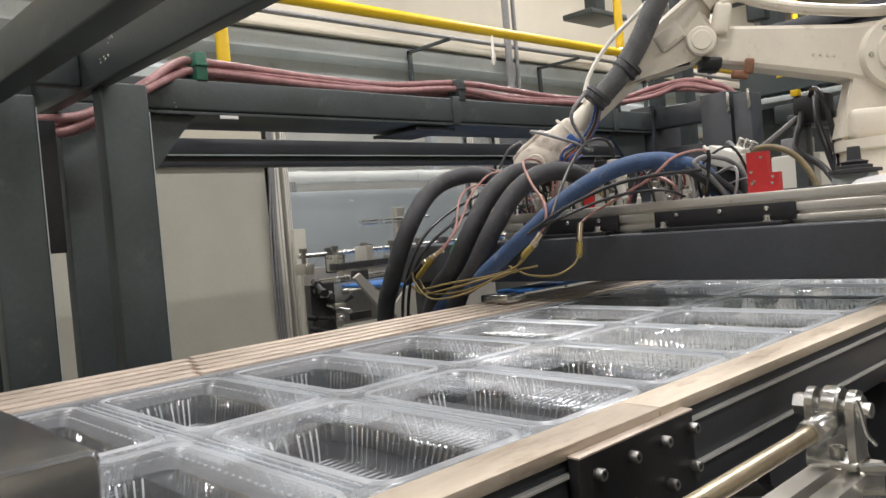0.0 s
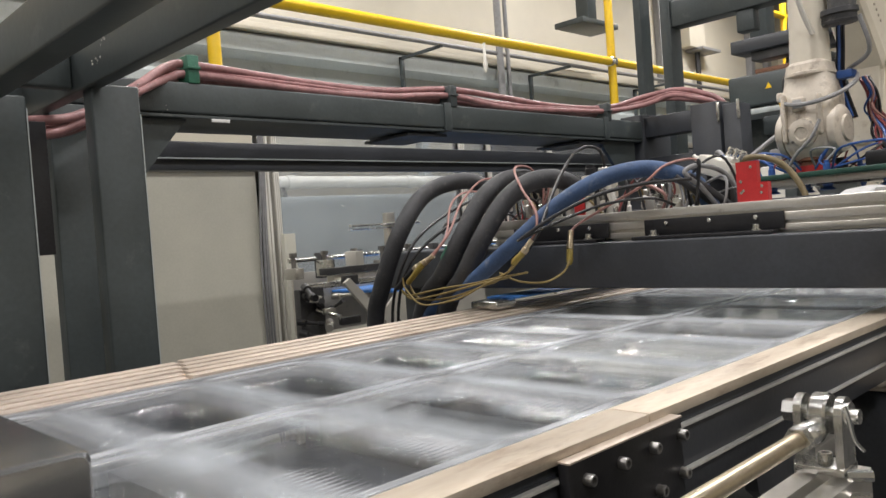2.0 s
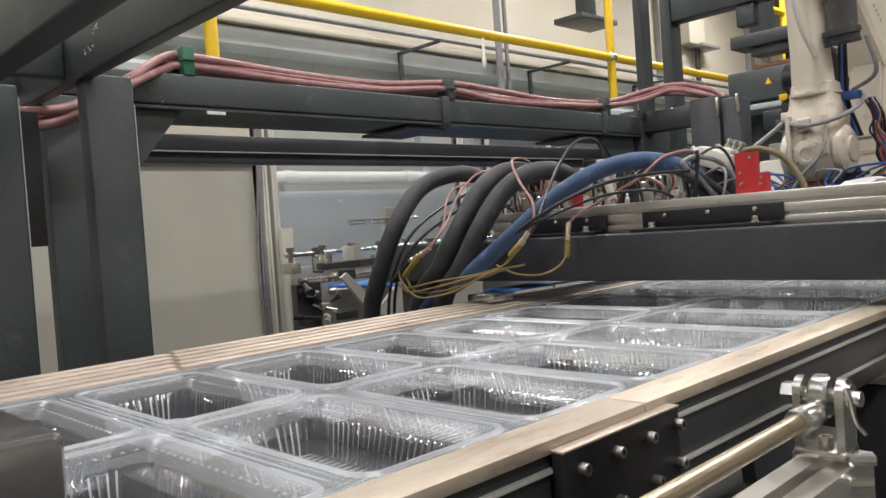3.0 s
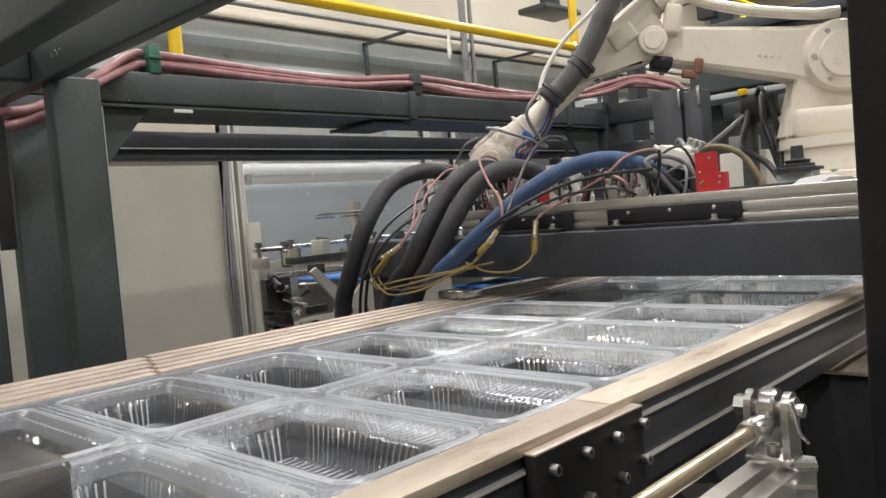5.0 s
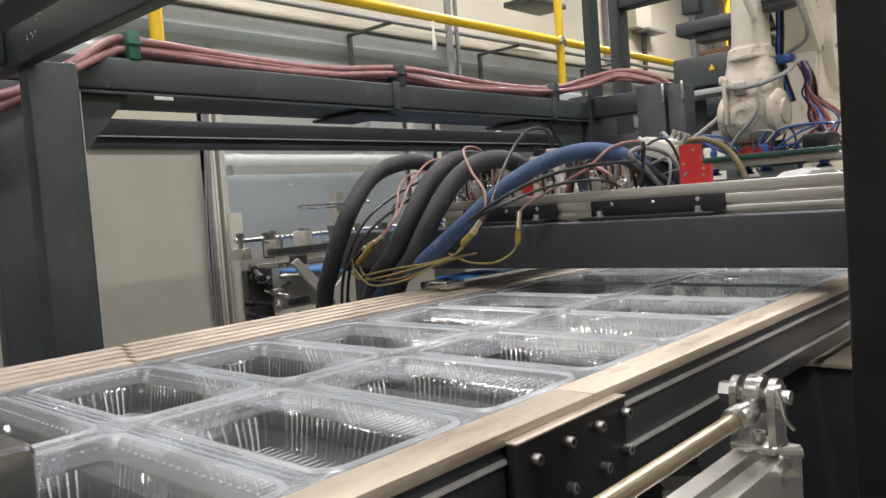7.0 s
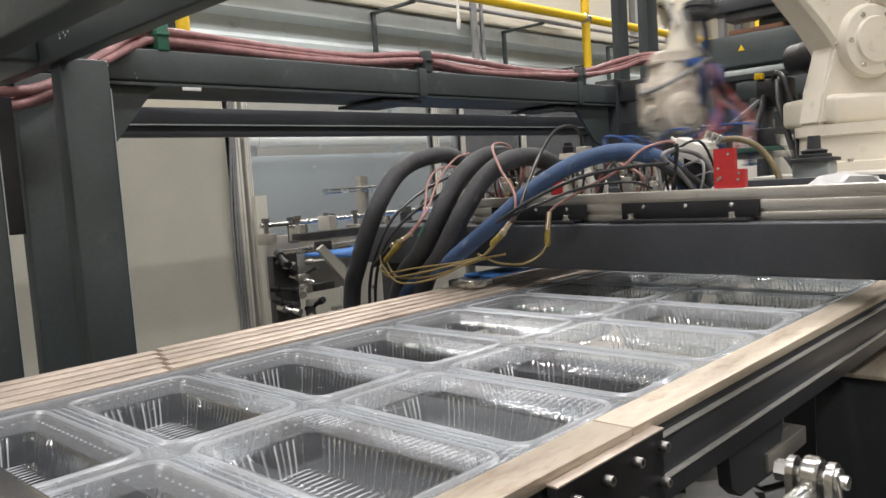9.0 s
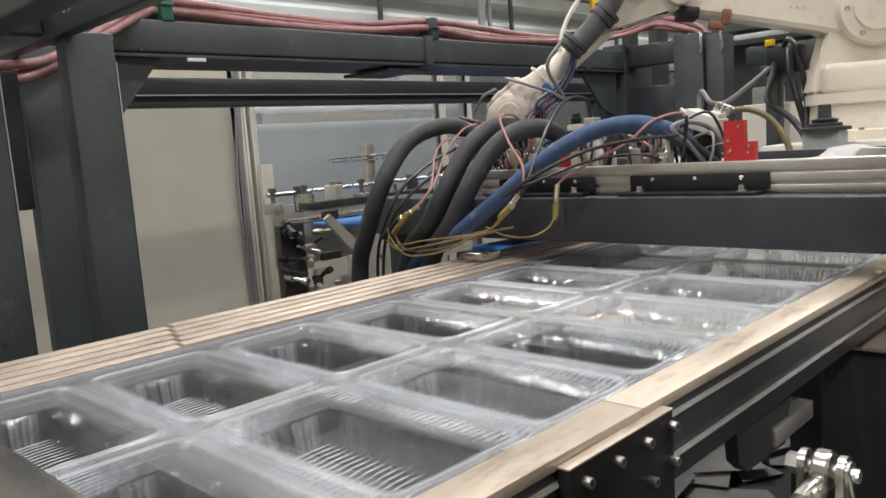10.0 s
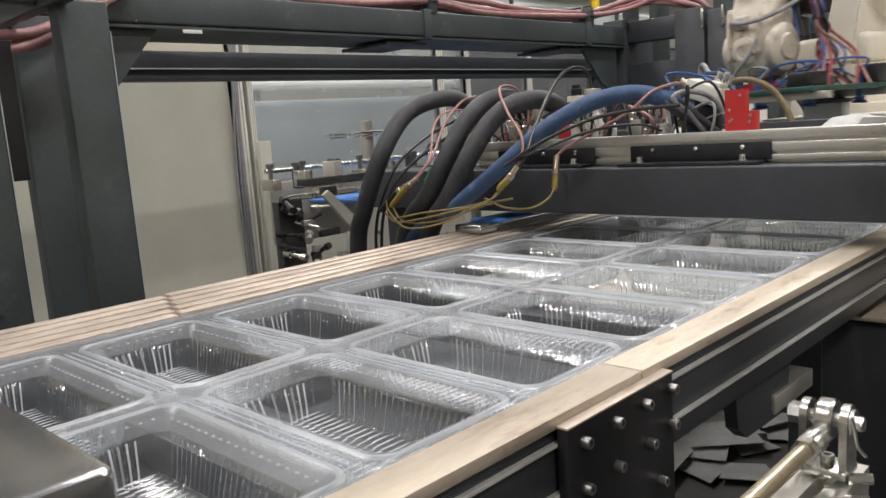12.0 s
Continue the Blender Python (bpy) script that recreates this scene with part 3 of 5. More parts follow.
def red_hoses():
    U = [(-2.350, 0.35, 1.60), (-2.350, 0.708, 1.616), (-2.350, 0.854, 1.654), (-2.380, 1.035, 1.746), (-2.500, 1.202, 1.851), (-2.520, 1.318, 1.872), (-2.520, 1.788, 1.842), (-2.520, 2.164, 1.848), (-2.520, 2.561, 1.880), (-2.520, 2.925, 1.862), (-2.520, 3.377, 1.858), (-2.520, 3.850, 1.872), (-2.44, 4.12, 1.935), (-2.28, 4.22, 1.965), (-2.13, 4.24, 1.915), (-2.03, 4.27, 1.85), (-1.97, 4.30, 1.70)]
    Lo = [(-2.350, 0.35, 1.56), (-2.350, 0.705, 1.584), (-2.350, 0.851, 1.624), (-2.380, 1.034, 1.728), (-2.500, 1.199, 1.817), (-2.500, 1.303, 1.826), (-2.500, 1.772, 1.815), (-2.500, 2.144, 1.818), (-2.500, 2.536, 1.838), (-2.500, 2.897, 1.822), (-2.500, 3.346, 1.826), (-2.500, 3.820, 1.842), (-2.42, 4.08, 1.89), (-2.28, 4.17, 1.92), (-2.15, 4.20, 1.885), (-2.06, 4.255, 1.845), (-2.0, 4.30, 1.70)]
    for k, (src, dx, dz, m) in enumerate(((U, 0, 0, M_HOSEPINK), (Lo, 0, 0, M_HOSEPINK), (U, -0.04, -0.012, M_HOSEPINK), (Lo, -0.045, -0.004, M_HOSEPINK), (Lo, -0.02, 0.018, M_HOSEPINK))):
        r = 0.0145 if k < 4 else 0.008
        pts = [(x + dx + 0.008 * math.sin(i * 1.7 + k), y, z + dz + 0.006 * math.sin(i * 2.3 + 2 * k)) for i, (x, y, z) in enumerate(src)]
        solo("red_hose", tube(B(), pts, r, 12, 8), m, "dusty red rubber hose lying along the frame", "hose", group="red hoses on the beam", at=pts[6])
    for y, z, m in ((1.268, 1.806, M_GREEN), (2.53, 1.802, M_FRAME), (3.78, 1.80, M_FRAME)):
        t = thing("hose_clamp", "green plastic hose clamp on the beam" if m is M_GREEN else "grey hose clamp on the beam", "clamp", (-2.50, y, z), "hose clamps")
        part("clamp_body", box(B(), (-2.585, y - 0.012, z - 0.012), (-2.465, y + 0.03, z + 0.085), 0.004), m, t)
        part("clamp_bridge", box(B(), (-2.59, y - 0.014, z + 0.036), (-2.458, y + 0.032, z + 0.046), 0.002), m, t)
        part("screw", hexbolt(B(), (-2.53, y + 0.009, z + 0.085), (0, 0, 1), 0.006, 0.012), M_STEEL, t)


# ---- wall side ----
def wall_side():
    # ribbed blue-grey sheet band with light capping
    t = thing("sheet_band", "blue-grey ribbed steel sheet band along the wall", "wall cladding", (-5.3, 5, 1.9))
    bm = B()
    prof = [(0, 2.16), (0, 2.30), (0.05, 2.34), (0.05, 2.50), (0, 2.54), (0, 2.66), (0.06, 2.72), (0.06, 2.84), (0, 2.88), (-0.10, 2.88), (-0.10, 2.16)]
    rings(bm, [[(-5.3 + a, y, z) for a, z in prof] for y in (-5.9, 14.9)])
    part("sheet", bm, M_DUCT, t)
    part("capping", box(B(), (-5.42, -5.9, 2.88), (-5.22, 14.9, 2.945), 0.004), M_CREAM, t, "cream capping")
    part("pipe", cyl(B(), (-5.16, -5.9, 2.98), (-5.16, 14.9, 2.98), 0.022, seg=12), M_GREYCABLE, t, "thin grey pipe")
    for y in (-5, 0, 5, 10, 14):
        part("support", box(B(), (-5.40, y, 0), (-5.31, y + 0.08, 2.16)), M_DUCT, t)
    # guard fence panels
    for a, b in ((-3.5, -1.4), (-1.36, 0.4), (0.44, 2.52)):
        t = thing("machine_guard", "pale grey sheet metal machine guard", "machine guard", (-4.2, (a + b) / 2, 0), "guard panels")
        lp = [(-4.225, 0.02), (-4.140, 0.02), (-4.188, 1.07), (-4.188, 1.69), (-4.225, 1.69)]
        part("sheet", rings(B(), [[(x, y, z) for x, z in lp] for y in (a, b)]), M_PANEL, t, angle=8)
        part("top_fold", box(B(), (-4.235, a, 1.69), (-4.145, b, 1.72), 0.003), M_PANEL, t)
        part("foot", box(B(), (-4.26, a + 0.1, 0), (-4.16, a + 0.2, 0.02)), M_PANEL, t)
        part("foot", box(B(), (-4.26, b - 0.2, 0), (-4.16, b - 0.1, 0.02)), M_PANEL, t)
    for y, w in ((2.545, 0.07), (2.64, 0.04), (4.30, 0.07), (4.62, 0.05), (5.4, 0.07), (7.2, 0.07), (9.0, 0.07)):
        t = thing("guard_post", "pale slotted profile post of the machine guard", "profile post", (-4.2, y, 0), "guard posts")
        bm = B()
        for k in range(3):
            box(bm, (-4.235, y + w * (k / 3), 0.0), (-4.165, y + w * (k / 3) + w * 0.24, 2.05), 0.003)
        box(bm, (-4.225, y, 0.0), (-4.178, y + w, 2.045))
        part("profile", bm, M_BEIGECAB, t)
    for k in range(4):
        pts = [(-4.155 + 0.004 * k, 2.50 + 0.018 * k, 0.0), (-4.155, 2.50 + 0.018 * k, 0.7), (-4.15, 2.50 + 0.015 * k + 0.01 * math.sin(k), 1.2), (-4.15, 2.53 + 0.01 * k, 1.62), (-4.15, 2.54 + 0.01 * k, 2.0)]
        solo("wall_cable", tube(B(), pts, 0.007, 8, 5), M_GREYCABLE, "grey cable running up the guard post", "cable", at=pts[0])
    t = thing("narrow_panel", "pale narrow metal post next to the guard", "metal post", (-4.05, 2.75, 0))
    part("panel", box(B(), (-4.08, 2.60, 0), (-4.04, 2.68, 1.285), 0.003), M_PANEL, t)
    for a, b in ((2.70, 4.30), (4.38, 4.61), (4.68, 5.39), (5.48, 7.19), (7.28, 8.99)):
        t = thing("clear_guard", "scratched clear plastic guard window in aluminium profiles", "guard window", (-4.2, (a + b) / 2, 0), "guard windows")
        part("pane", box(B(), (-4.205, a, 0.75), (-4.195, b, 1.95)), M_ACRYL, t)
        rs = random.Random(int(a * 10))
        for k in range(9):
            y, z, an, ln = rs.uniform(a + 0.1, b - 0.1), rs.uniform(1.0, 1.75), rs.uniform(-1.2, 1.2), rs.uniform(0.015, 0.06)
            bm = prism(B(), [(0, 0), (ln * 0.5, 0.004), (ln, 0), (ln * 0.5, -0.003)], (-4.194, y, z), (0, math.cos(an), math.sin(an)), (0, -math.sin(an), math.cos(an)), 0.0008)
            part("scratch", bm, M_LABEL, t, "pale scratch")
        part("lower_sheet", box(B(), (-4.21, a, 0.06), (-4.19, b, 0.72), 0.002), M_PANEL, t)
        part("rail", box(B(), (-4.23, a, 0.72), (-4.17, b, 0.76), 0.003), M_ALU, t)
        part("rail", box(B(), (-4.23, a, 0.0), (-4.17, b, 0.05), 0.003), M_ALU, t)
        part("rail", box(B(), (-4.23, a, 1.95), (-4.17, b, 2.0), 0.003), M_ALU, t)
    # dark machine side behind the clear guard and white pipe
    t = thing("rear_machine", "blue-grey machine housing behind the clear guard", "machine", (-4.9, 5.0, 0))
    part("housing", box(B(), (-5.15, 2.2, 0), (-4.75, 9.5, 1.56), 0.01), M_DUCT, t)
    t = thing("white_pipe", "off-white plastic pipe along the machine", "pipe", (-5.2, 4.0, 1.57))
    part("pipe", cyl(B(), (-5.20, 2.4, 1.702), (-5.20, 9.4, 1.702), 0.050, seg=20), M_WHITEPIPE, t)
    for y in (3.4, 4.65, 6.6):
        part("coupling", cyl(B(), (-5.20, y, 1.702), (-5.20, y + 0.08, 1.702), 0.058, seg=20), M_WHITEPIPE, t)
    part("bracket", box(B(), (-5.22, 3.3, 1.555), (-5.10, 3.34, 1.66)), M_STEEL, t)
    part("bracket", box(B(), (-5.22, 6.3, 1.555), (-5.10, 6.34, 1.66)), M_STEEL, t)


def yellow_rail():
    t = thing("yellow_railing", "yellow painted tubular steel railing", "railing", (-4.7, 5, 1.0))
    X, Z, r = -4.7, 2.935, 0.045
    part("top_tube", cyl(B(), (X, -4, Z), (X, 14.5, Z), r, seg=18), M_YELLOW, t)
    for y in (2.60, 7.33, 12.05):
        part("upright", cyl(B(), (X, y, 2.2 if y < 5 else 2.40), (X, y, 4.3), r, seg=18), M_YELLOW, t)
        part("upright_stay", box(B(), (-5.3, y - 0.02, 2.42), (X, y + 0.02, 2.45), 0.003), M_FRAME, t)
        part("tube_clamp", turned(B(), (X, y - 0.05, Z), (0, 1, 0), [(0, 0.048), (0.01, 0.058), (0.09, 0.058), (0.10, 0.048)], 14), M_STEEL, t, "grey tube clamp")
    part("upper_tube", cyl(B(), (X, 9.0, 4.08), (X, 14.5, 4.08), r, seg=18), M_YELLOW, t)
    for y in (4.72, 6.55, 8.6):
        bm = B()
        box(bm, (-5.25, y, 2.80), (X, y + 0.03, 2.825), 0.002)
        box(bm, (-5.24, y, 2.36), (-5.20, y + 0.03, 2.82), 0.002)
        part("wall_bracket", bm, M_FRAME, t, "grey angle bracket")
    bm = B()
    turned(bm, (X + 0.05, 5.22, 2.62), (0, 0, 1), [(0, 0.010), (0.03, 0.020), (0.08, 0.020), (0.10, 0.014), (0.26, 0.012)], 14)
    part("drop_fitting", bm, M_BEIGECAB, t, "small hanging pipe fitting")


def wall_services():
    for y, r in ((6.00, 0.036), (6.12, 0.022)):
        t = thing("wall_conduit", "grey conduit running up the cream wall", "conduit", (-5.15, y, 0), "conduits")
        part("conduit", cyl(B(), (-5.14, y, 2.0), (-5.14, y, 5.9), r, seg=14), M_GREYCABLE, t)
        part("conduit_foot", box(B(), (-5.2, y - 0.04, 1.99), (-5.1, y + 0.04, 2.06)), M_GREYCABLE, t)
    t = thing("hanging_bracket", "blue-grey steel post hanging from the roof with a foot plate", "hanging post", (-5.0, 7.3, 3.3))
    part("stem", box(B(), (-5.08, 7.27, 3.42), (-4.92, 7.44, 6.0), 0.01), M_FRAME, t)
    part("foot_plate", box(B(), (-5.2, 7.02, 3.36), (-4.82, 7.70, 3.42), 0.006), M_FRAME, t)
    # service box on the wall, on its column
    t = thing("wall_box", "cream electrical box on the wall", "electrical box", (-5.9, 11.2, 3.6))
    part("box", box(B(), (-6.0, 11.25, 3.80), (-5.80, 11.75, 4.9), 0.01), M_CREAM, t)
    part("box_shelf", box(B(), (-6.0, 11.45, 3.76), (-5.70, 12.05, 3.80), 0.004), M_GREYCABLE, t)
    part("box_cable", cyl(B(), (-5.9, 11.65, 1.0), (-5.9, 11.65, 3.76), 0.04, seg=10), M_BLKCABLE, t)
    for y in (10.55, 13.6, 14.3):
        solo("wall_column", box(B(), (-6.0, y, 0), (-5.9, y + 0.16, 6.0), 0.004), M_GREYCABLE, "grey steel column at the cream wall", "column", at=(-5.95, y, 0))
    # dark transfer housing with arm behind the robot
    t = thing("transfer_housing", "dark grey machine housing with a warning triangle", "machine housing", (-2.2, 6.2, 0))
    part("housing", box(B(), (-2.80, 6.0, 2.03), (-0.9, 6.7, 2.27), 0.02), M_FRAME, t)
    part("housing_base", box(B(), (-2.7, 6.1, 0), (-1.1, 6.6, 2.03), 0.01), M_FRAME, t)
    part("shelf", box(B(), (-2.95, 5.75, 1.93), (-0.9, 6.95, 1.97), 0.004), M_DUCT, t)
    bm = prism(B(), [(0, 0), (0.05, 0), (0.025, 0.045)], (-2.50, 5.994, 2.14), (1, 0, 0), (0, 0, 1), 0.003)
    part("warning_triangle", bm, M_YELLOW, t, "small yellow warning triangle")
    part("arm", box(B(), (-2.76, 6.0, 2.45), (-1.0, 6.25, 2.55), 0.01), M_BLACK, t)
    part("arm_pad", box(B(), (-2.62, 6.05, 2.38), (-1.2, 6.22, 2.45), 0.004), M_SHADOWSTEEL, t)
    part("arm_post", box(B(), (-2.62, 6.05, 2.55), (-2.48, 6.2, 4.6), 0.008), M_FRAME, t)
    part("cover_plate", box(B(), (-2.62, 6.1, 2.27), (-2.2, 6.5, 2.32), 0.01), M_RUST, t)
    part("cover_plate", box(B(), (-2.40, 6.15, 2.32), (-2.1, 6.45, 2.375), 0.01), M_FRAME, t)


# ---- outfeed machine on the far side ----
def outfeed():
    t = thing("outfeed_conveyor", "small aluminium outfeed conveyor with a blue belt", "conveyor", (-3.1, 2.6, 0))
    part("side_plate", prism(B(), [(0, 0), (0.85, 0), (0.85, 0.22), (0.20, 0.22), (0.06, 0.10), (0, 0.10)], (-3.00, 2.36, 0.72), (0, 1, 0), (0, 0, 1), 0.015), M_BEIGECAB, t, "pale metal side plate")
    part("belt", box(B(), (-3.60, 2.60, 0.93), (-3.02, 4.2, 0.945), 0.004), M_BLUEBELT, t, "blue belt")
    part("rear_plate", box(B(), (-3.62, 2.35, 0.72), (-3.60, 4.2, 1.06), 0.003), M_ALU, t)
    part("front_bar", box(B(), (-3.30, 2.36, 0.985), (-3.24, 4.2, 1.045), 0.004), M_ALU, t)
    part("cover_bar", box(B(), (-3.28, 2.30, 1.05), (-3.20, 3.2, 1.085), 0.004), M_SHADOWSTEEL, t)
    part("round_bar", cyl(B(), (-3.40, 2.20, 1.135), (-3.40, 4.2, 1.135), 0.013, seg=14), M_STEEL, t)
    for y in (2.38, 2.62, 3.2):
        part("bar_clamp", box(B(), (-3.43, y, 1.03), (-3.37, y + 0.045, 1.165), 0.004), M_SHADOWSTEEL, t)
    part("upright", box(B(), (-3.44, 2.88, 1.03), (-3.40, 2.94, 1.36), 0.003), M_ALU, t)
    part("sensor_rod", cyl(B(), (-3.39, 2.60, 1.295), (-3.39, 3.12, 1.295), 0.007, seg=10), M_STEEL, t)
    part("sensor_rod", cyl(B(), (-3.39, 2.60, 1.275), (-3.39, 3.0, 1.275), 0.005, seg=10), M_STEEL, t)
    part("lever", prism(B(), [(0, 0.16), (0.035, 0.18), (0.17, 0.05), (0.22, 0.04), (0.22, 0.0), (0.14, 0.0)], (-2.96, 2.20, 0.86), (0, 1, 0), (0, 0, 1), 0.02), M_BEIGECAB, t, "angled pale metal arm")
    for y, z in ((2.40, 0.79), (2.46, 0.80), (2.56, 0.79), (2.66, 0.81), (2.80, 0.82), (2.41, 0.86)):
        part("bolt", hexbolt(B(), (-3.0, y, z), (1, 0, 0), 0.012, 0.02), M_STEEL, t)
    rd = random.Random(17)
    for k in range(15):
        y, z, rr = 2.02 + rd.uniform(0.0, 0.24), 0.62 + 0.028 * k + rd.uniform(-0.015, 0.015), rd.uniform(0.010, 0.024)
        ax = (1, rd.uniform(-0.8, 0.8), rd.uniform(-0.5, 0.5))
        part("linkage", turned(B(), (-3.10, y, z), ax, [(0, rr), (0.04, rr * 1.05), (0.045, rr * 0.6), (0.10, rr * 0.55), (0.105, rr * 0.85), (0.13, rr * 0.8)], 14), (M_STEEL, M_SHADOWSTEEL, M_ALU, M_BLACKSTEEL, M_SHADOWSTEEL)[k % 5], t, "worn metal linkage")
    for k in range(6):
        y, z = 2.04 + rd.uniform(0.0, 0.28), 0.68 + 0.065 * k
        part("clamp_plate", box(B(), (-3.07, y, z), (-3.04, y + rd.uniform(0.05, 0.12), z + rd.uniform(0.02, 0.05)), 0.004), (M_ALU, M_BEIGECAB, M_SHADOWSTEEL)[k % 3], t, "small metal clamp plate")
    for k in range(5):
        y = 2.12 + 0.19 * k
        part("guide_clamp", box(B(), (-3.32, y, 1.045), (-3.22, y + 0.05, 1.10 + 0.03 * (k % 3)), 0.005), (M_ALU, M_STEEL, M_BEIGECAB)[k % 3], t, "metal guide clamp")
        part("guide_screw", turned(B(), (-3.27, y + 0.025, 1.10), (0, 0, 1), [(0, 0.012), (0.05, 0.012), (0.055, 0.020), (0.075, 0.020)], 12), M_BOLT, t)
    part("front_rail", cyl(B(), (-3.12, 2.10, 1.01), (-3.12, 3.6, 1.01), 0.016, seg=14), M_STEEL, t)
    for y in (2.34, 3.9):
        for x in (-3.56, -3.06):
            part("leg", box(B(), (x, y, 0), (x + 0.05, y + 0.05, 0.72), 0.003), M_ALU, t)
    part("drive_stand", box(B(), (-3.16, 2.06, 0), (-3.11, 2.20, 1.0), 0.004), M_SHADOWSTEEL, t)
    part("motor", box(B(), (-3.3, 2.36, 0.40), (-3.0, 2.9, 0.60), 0.02), M_BLACKSTEEL, t)
    # small blue carrier by the far rail
    t = thing("side_guide", "small metal side guide with a blue strip on the rail", "guide", (-1.42, 1.66, 1.03))
    part("guide_body", box(B(), (-1.470, 1.52, 1.0085), (-1.375, 1.60, 1.030), 0.004), M_STEEL, t)
    part("blue_strip", box(B(), (-1.470, 1.585, 1.0305), (-1.365, 2.5, 1.0365), 0.002), M_BLUEBELT, t)


# ---- crossbeam with aluminium profile ----
def crossbeam():
    t = thing("transfer_beam", "black painted crossbeam carrying an aluminium profile", "crossbeam", (-1.2, 1.7, 0))
    part("beam", box(B(), (-1.93, 1.62, 1.056), (-0.22, 1.78, 1.171), 0.006, 3), M_BLACK, t)
    part("support", box(B(), (-1.90, 1.66, 0), (-1.80, 1.76, 1.056), 0.004), M_BLACK, t)
    part("support", box(B(), (-0.33, 1.66, 0), (-0.24, 1.76, 1.056), 0.004), M_BLACK, t)
    # slotted profile
    bm = B()
    for z0, z1 in ((1.176, 1.190), (1.197, 1.216), (1.223, 1.243)):
        box(bm, (-1.50, 1.672, z0), (-0.42, 1.712, z1), 0.002)
    box(bm, (-1.50, 1.680, 1.172), (-0.42, 1.709, 1.238))
    part("slotted_profile", bm, M_ALU, t, "slotted aluminium profile")
    part("end_cap", box(B(), (-0.4195, 1.674, 1.174), (-0.4155, 1.710, 1.242)), M_BLACKSTEEL, t)
    for x0, x1 in ((-1.004, -0.668), (-1.42, -1.108)):
        br = part("angle_bracket", box(B(), (x0, 1.664, 1.180), (x1, 1.671, 1.218), 0.001), M_BLACKSTEEL, t, "black angle bracket")
        part("bracket_foot", box(B(), (x0 - 0.015, 1.625, 1.1715), (x1 - 0.012, 1.671, 1.1795), 0.002), M_BLACKSTEEL, br)
        for k in range(3):
            x = x0 + (x1 - x0) * (0.18 + 0.32 * k)
            part("screw", turned(B(), (x, 1.664, 1.207), (0, -1, 0), [(0, 0.006), (0.003, 0.0055), (0.005, 0.003)], 12), M_STEEL, br)
        for k in (0, 1):
            x = x0 + (x1 - x0) * (0.10 + 0.74 * k)
            bm = turned(B(), (x, 1.648, 1.1795), (0, 0, 1), [(0, 0.012), (0.003, 0.012), (0.003, 0.008), (0.013, 0.008), (0.014, 0.006)], 14)
            part("foot_screw", bm, M_STEEL, br)
    # rear rail
    part("rear_profile", box(B(), (-1.50, 1.99, 1.19), (-0.42, 2.03, 1.25), 0.002), M_BLACK, t)
    for x in (-1.45, -0.75, -0.47):
        part("rear_support", box(B(), (x, 1.712, 1.172), (x + 0.05, 1.99, 1.19)), M_BLACK, t)
    part("rear_plate", box(B(), (-1.48, 1.715, 1.191), (-0.44, 1.985, 1.197)), M_SHADOWSTEEL, t)


def red_block():
    bm = B()
    Y = 1.690
    pts = [(0, 0), (0.070, 0), (0.070, 0.041), (0.047, 0.041), (0.047, 0.089), (0, 0.089)]
    prism(bm, pts, (-0.778, Y, 1.2435), (1, 0, 0), (0, 0, 1), -0.018)
    t = thing("red_block", "red stepped metal stop block on the profile", "stop block", (-0.74, Y, 1.2435))
    part("block", bm, M_RED, t)
    for a, b in ((0.010, 0.020), (0.015, 0.024), (0.010, 0.045), (0.034, 0.076), (0.055, 0.018), (0.057, 0.032)):
        part("screw", turned(B(), (-0.778 + a, Y, 1.2435 + b), (0, -1, 0), [(-0.002, 0.0036), (0.0015, 0.0034), (0.0015, 0.002), (0.0005, 0.0015)], 10), M_STEEL, t)


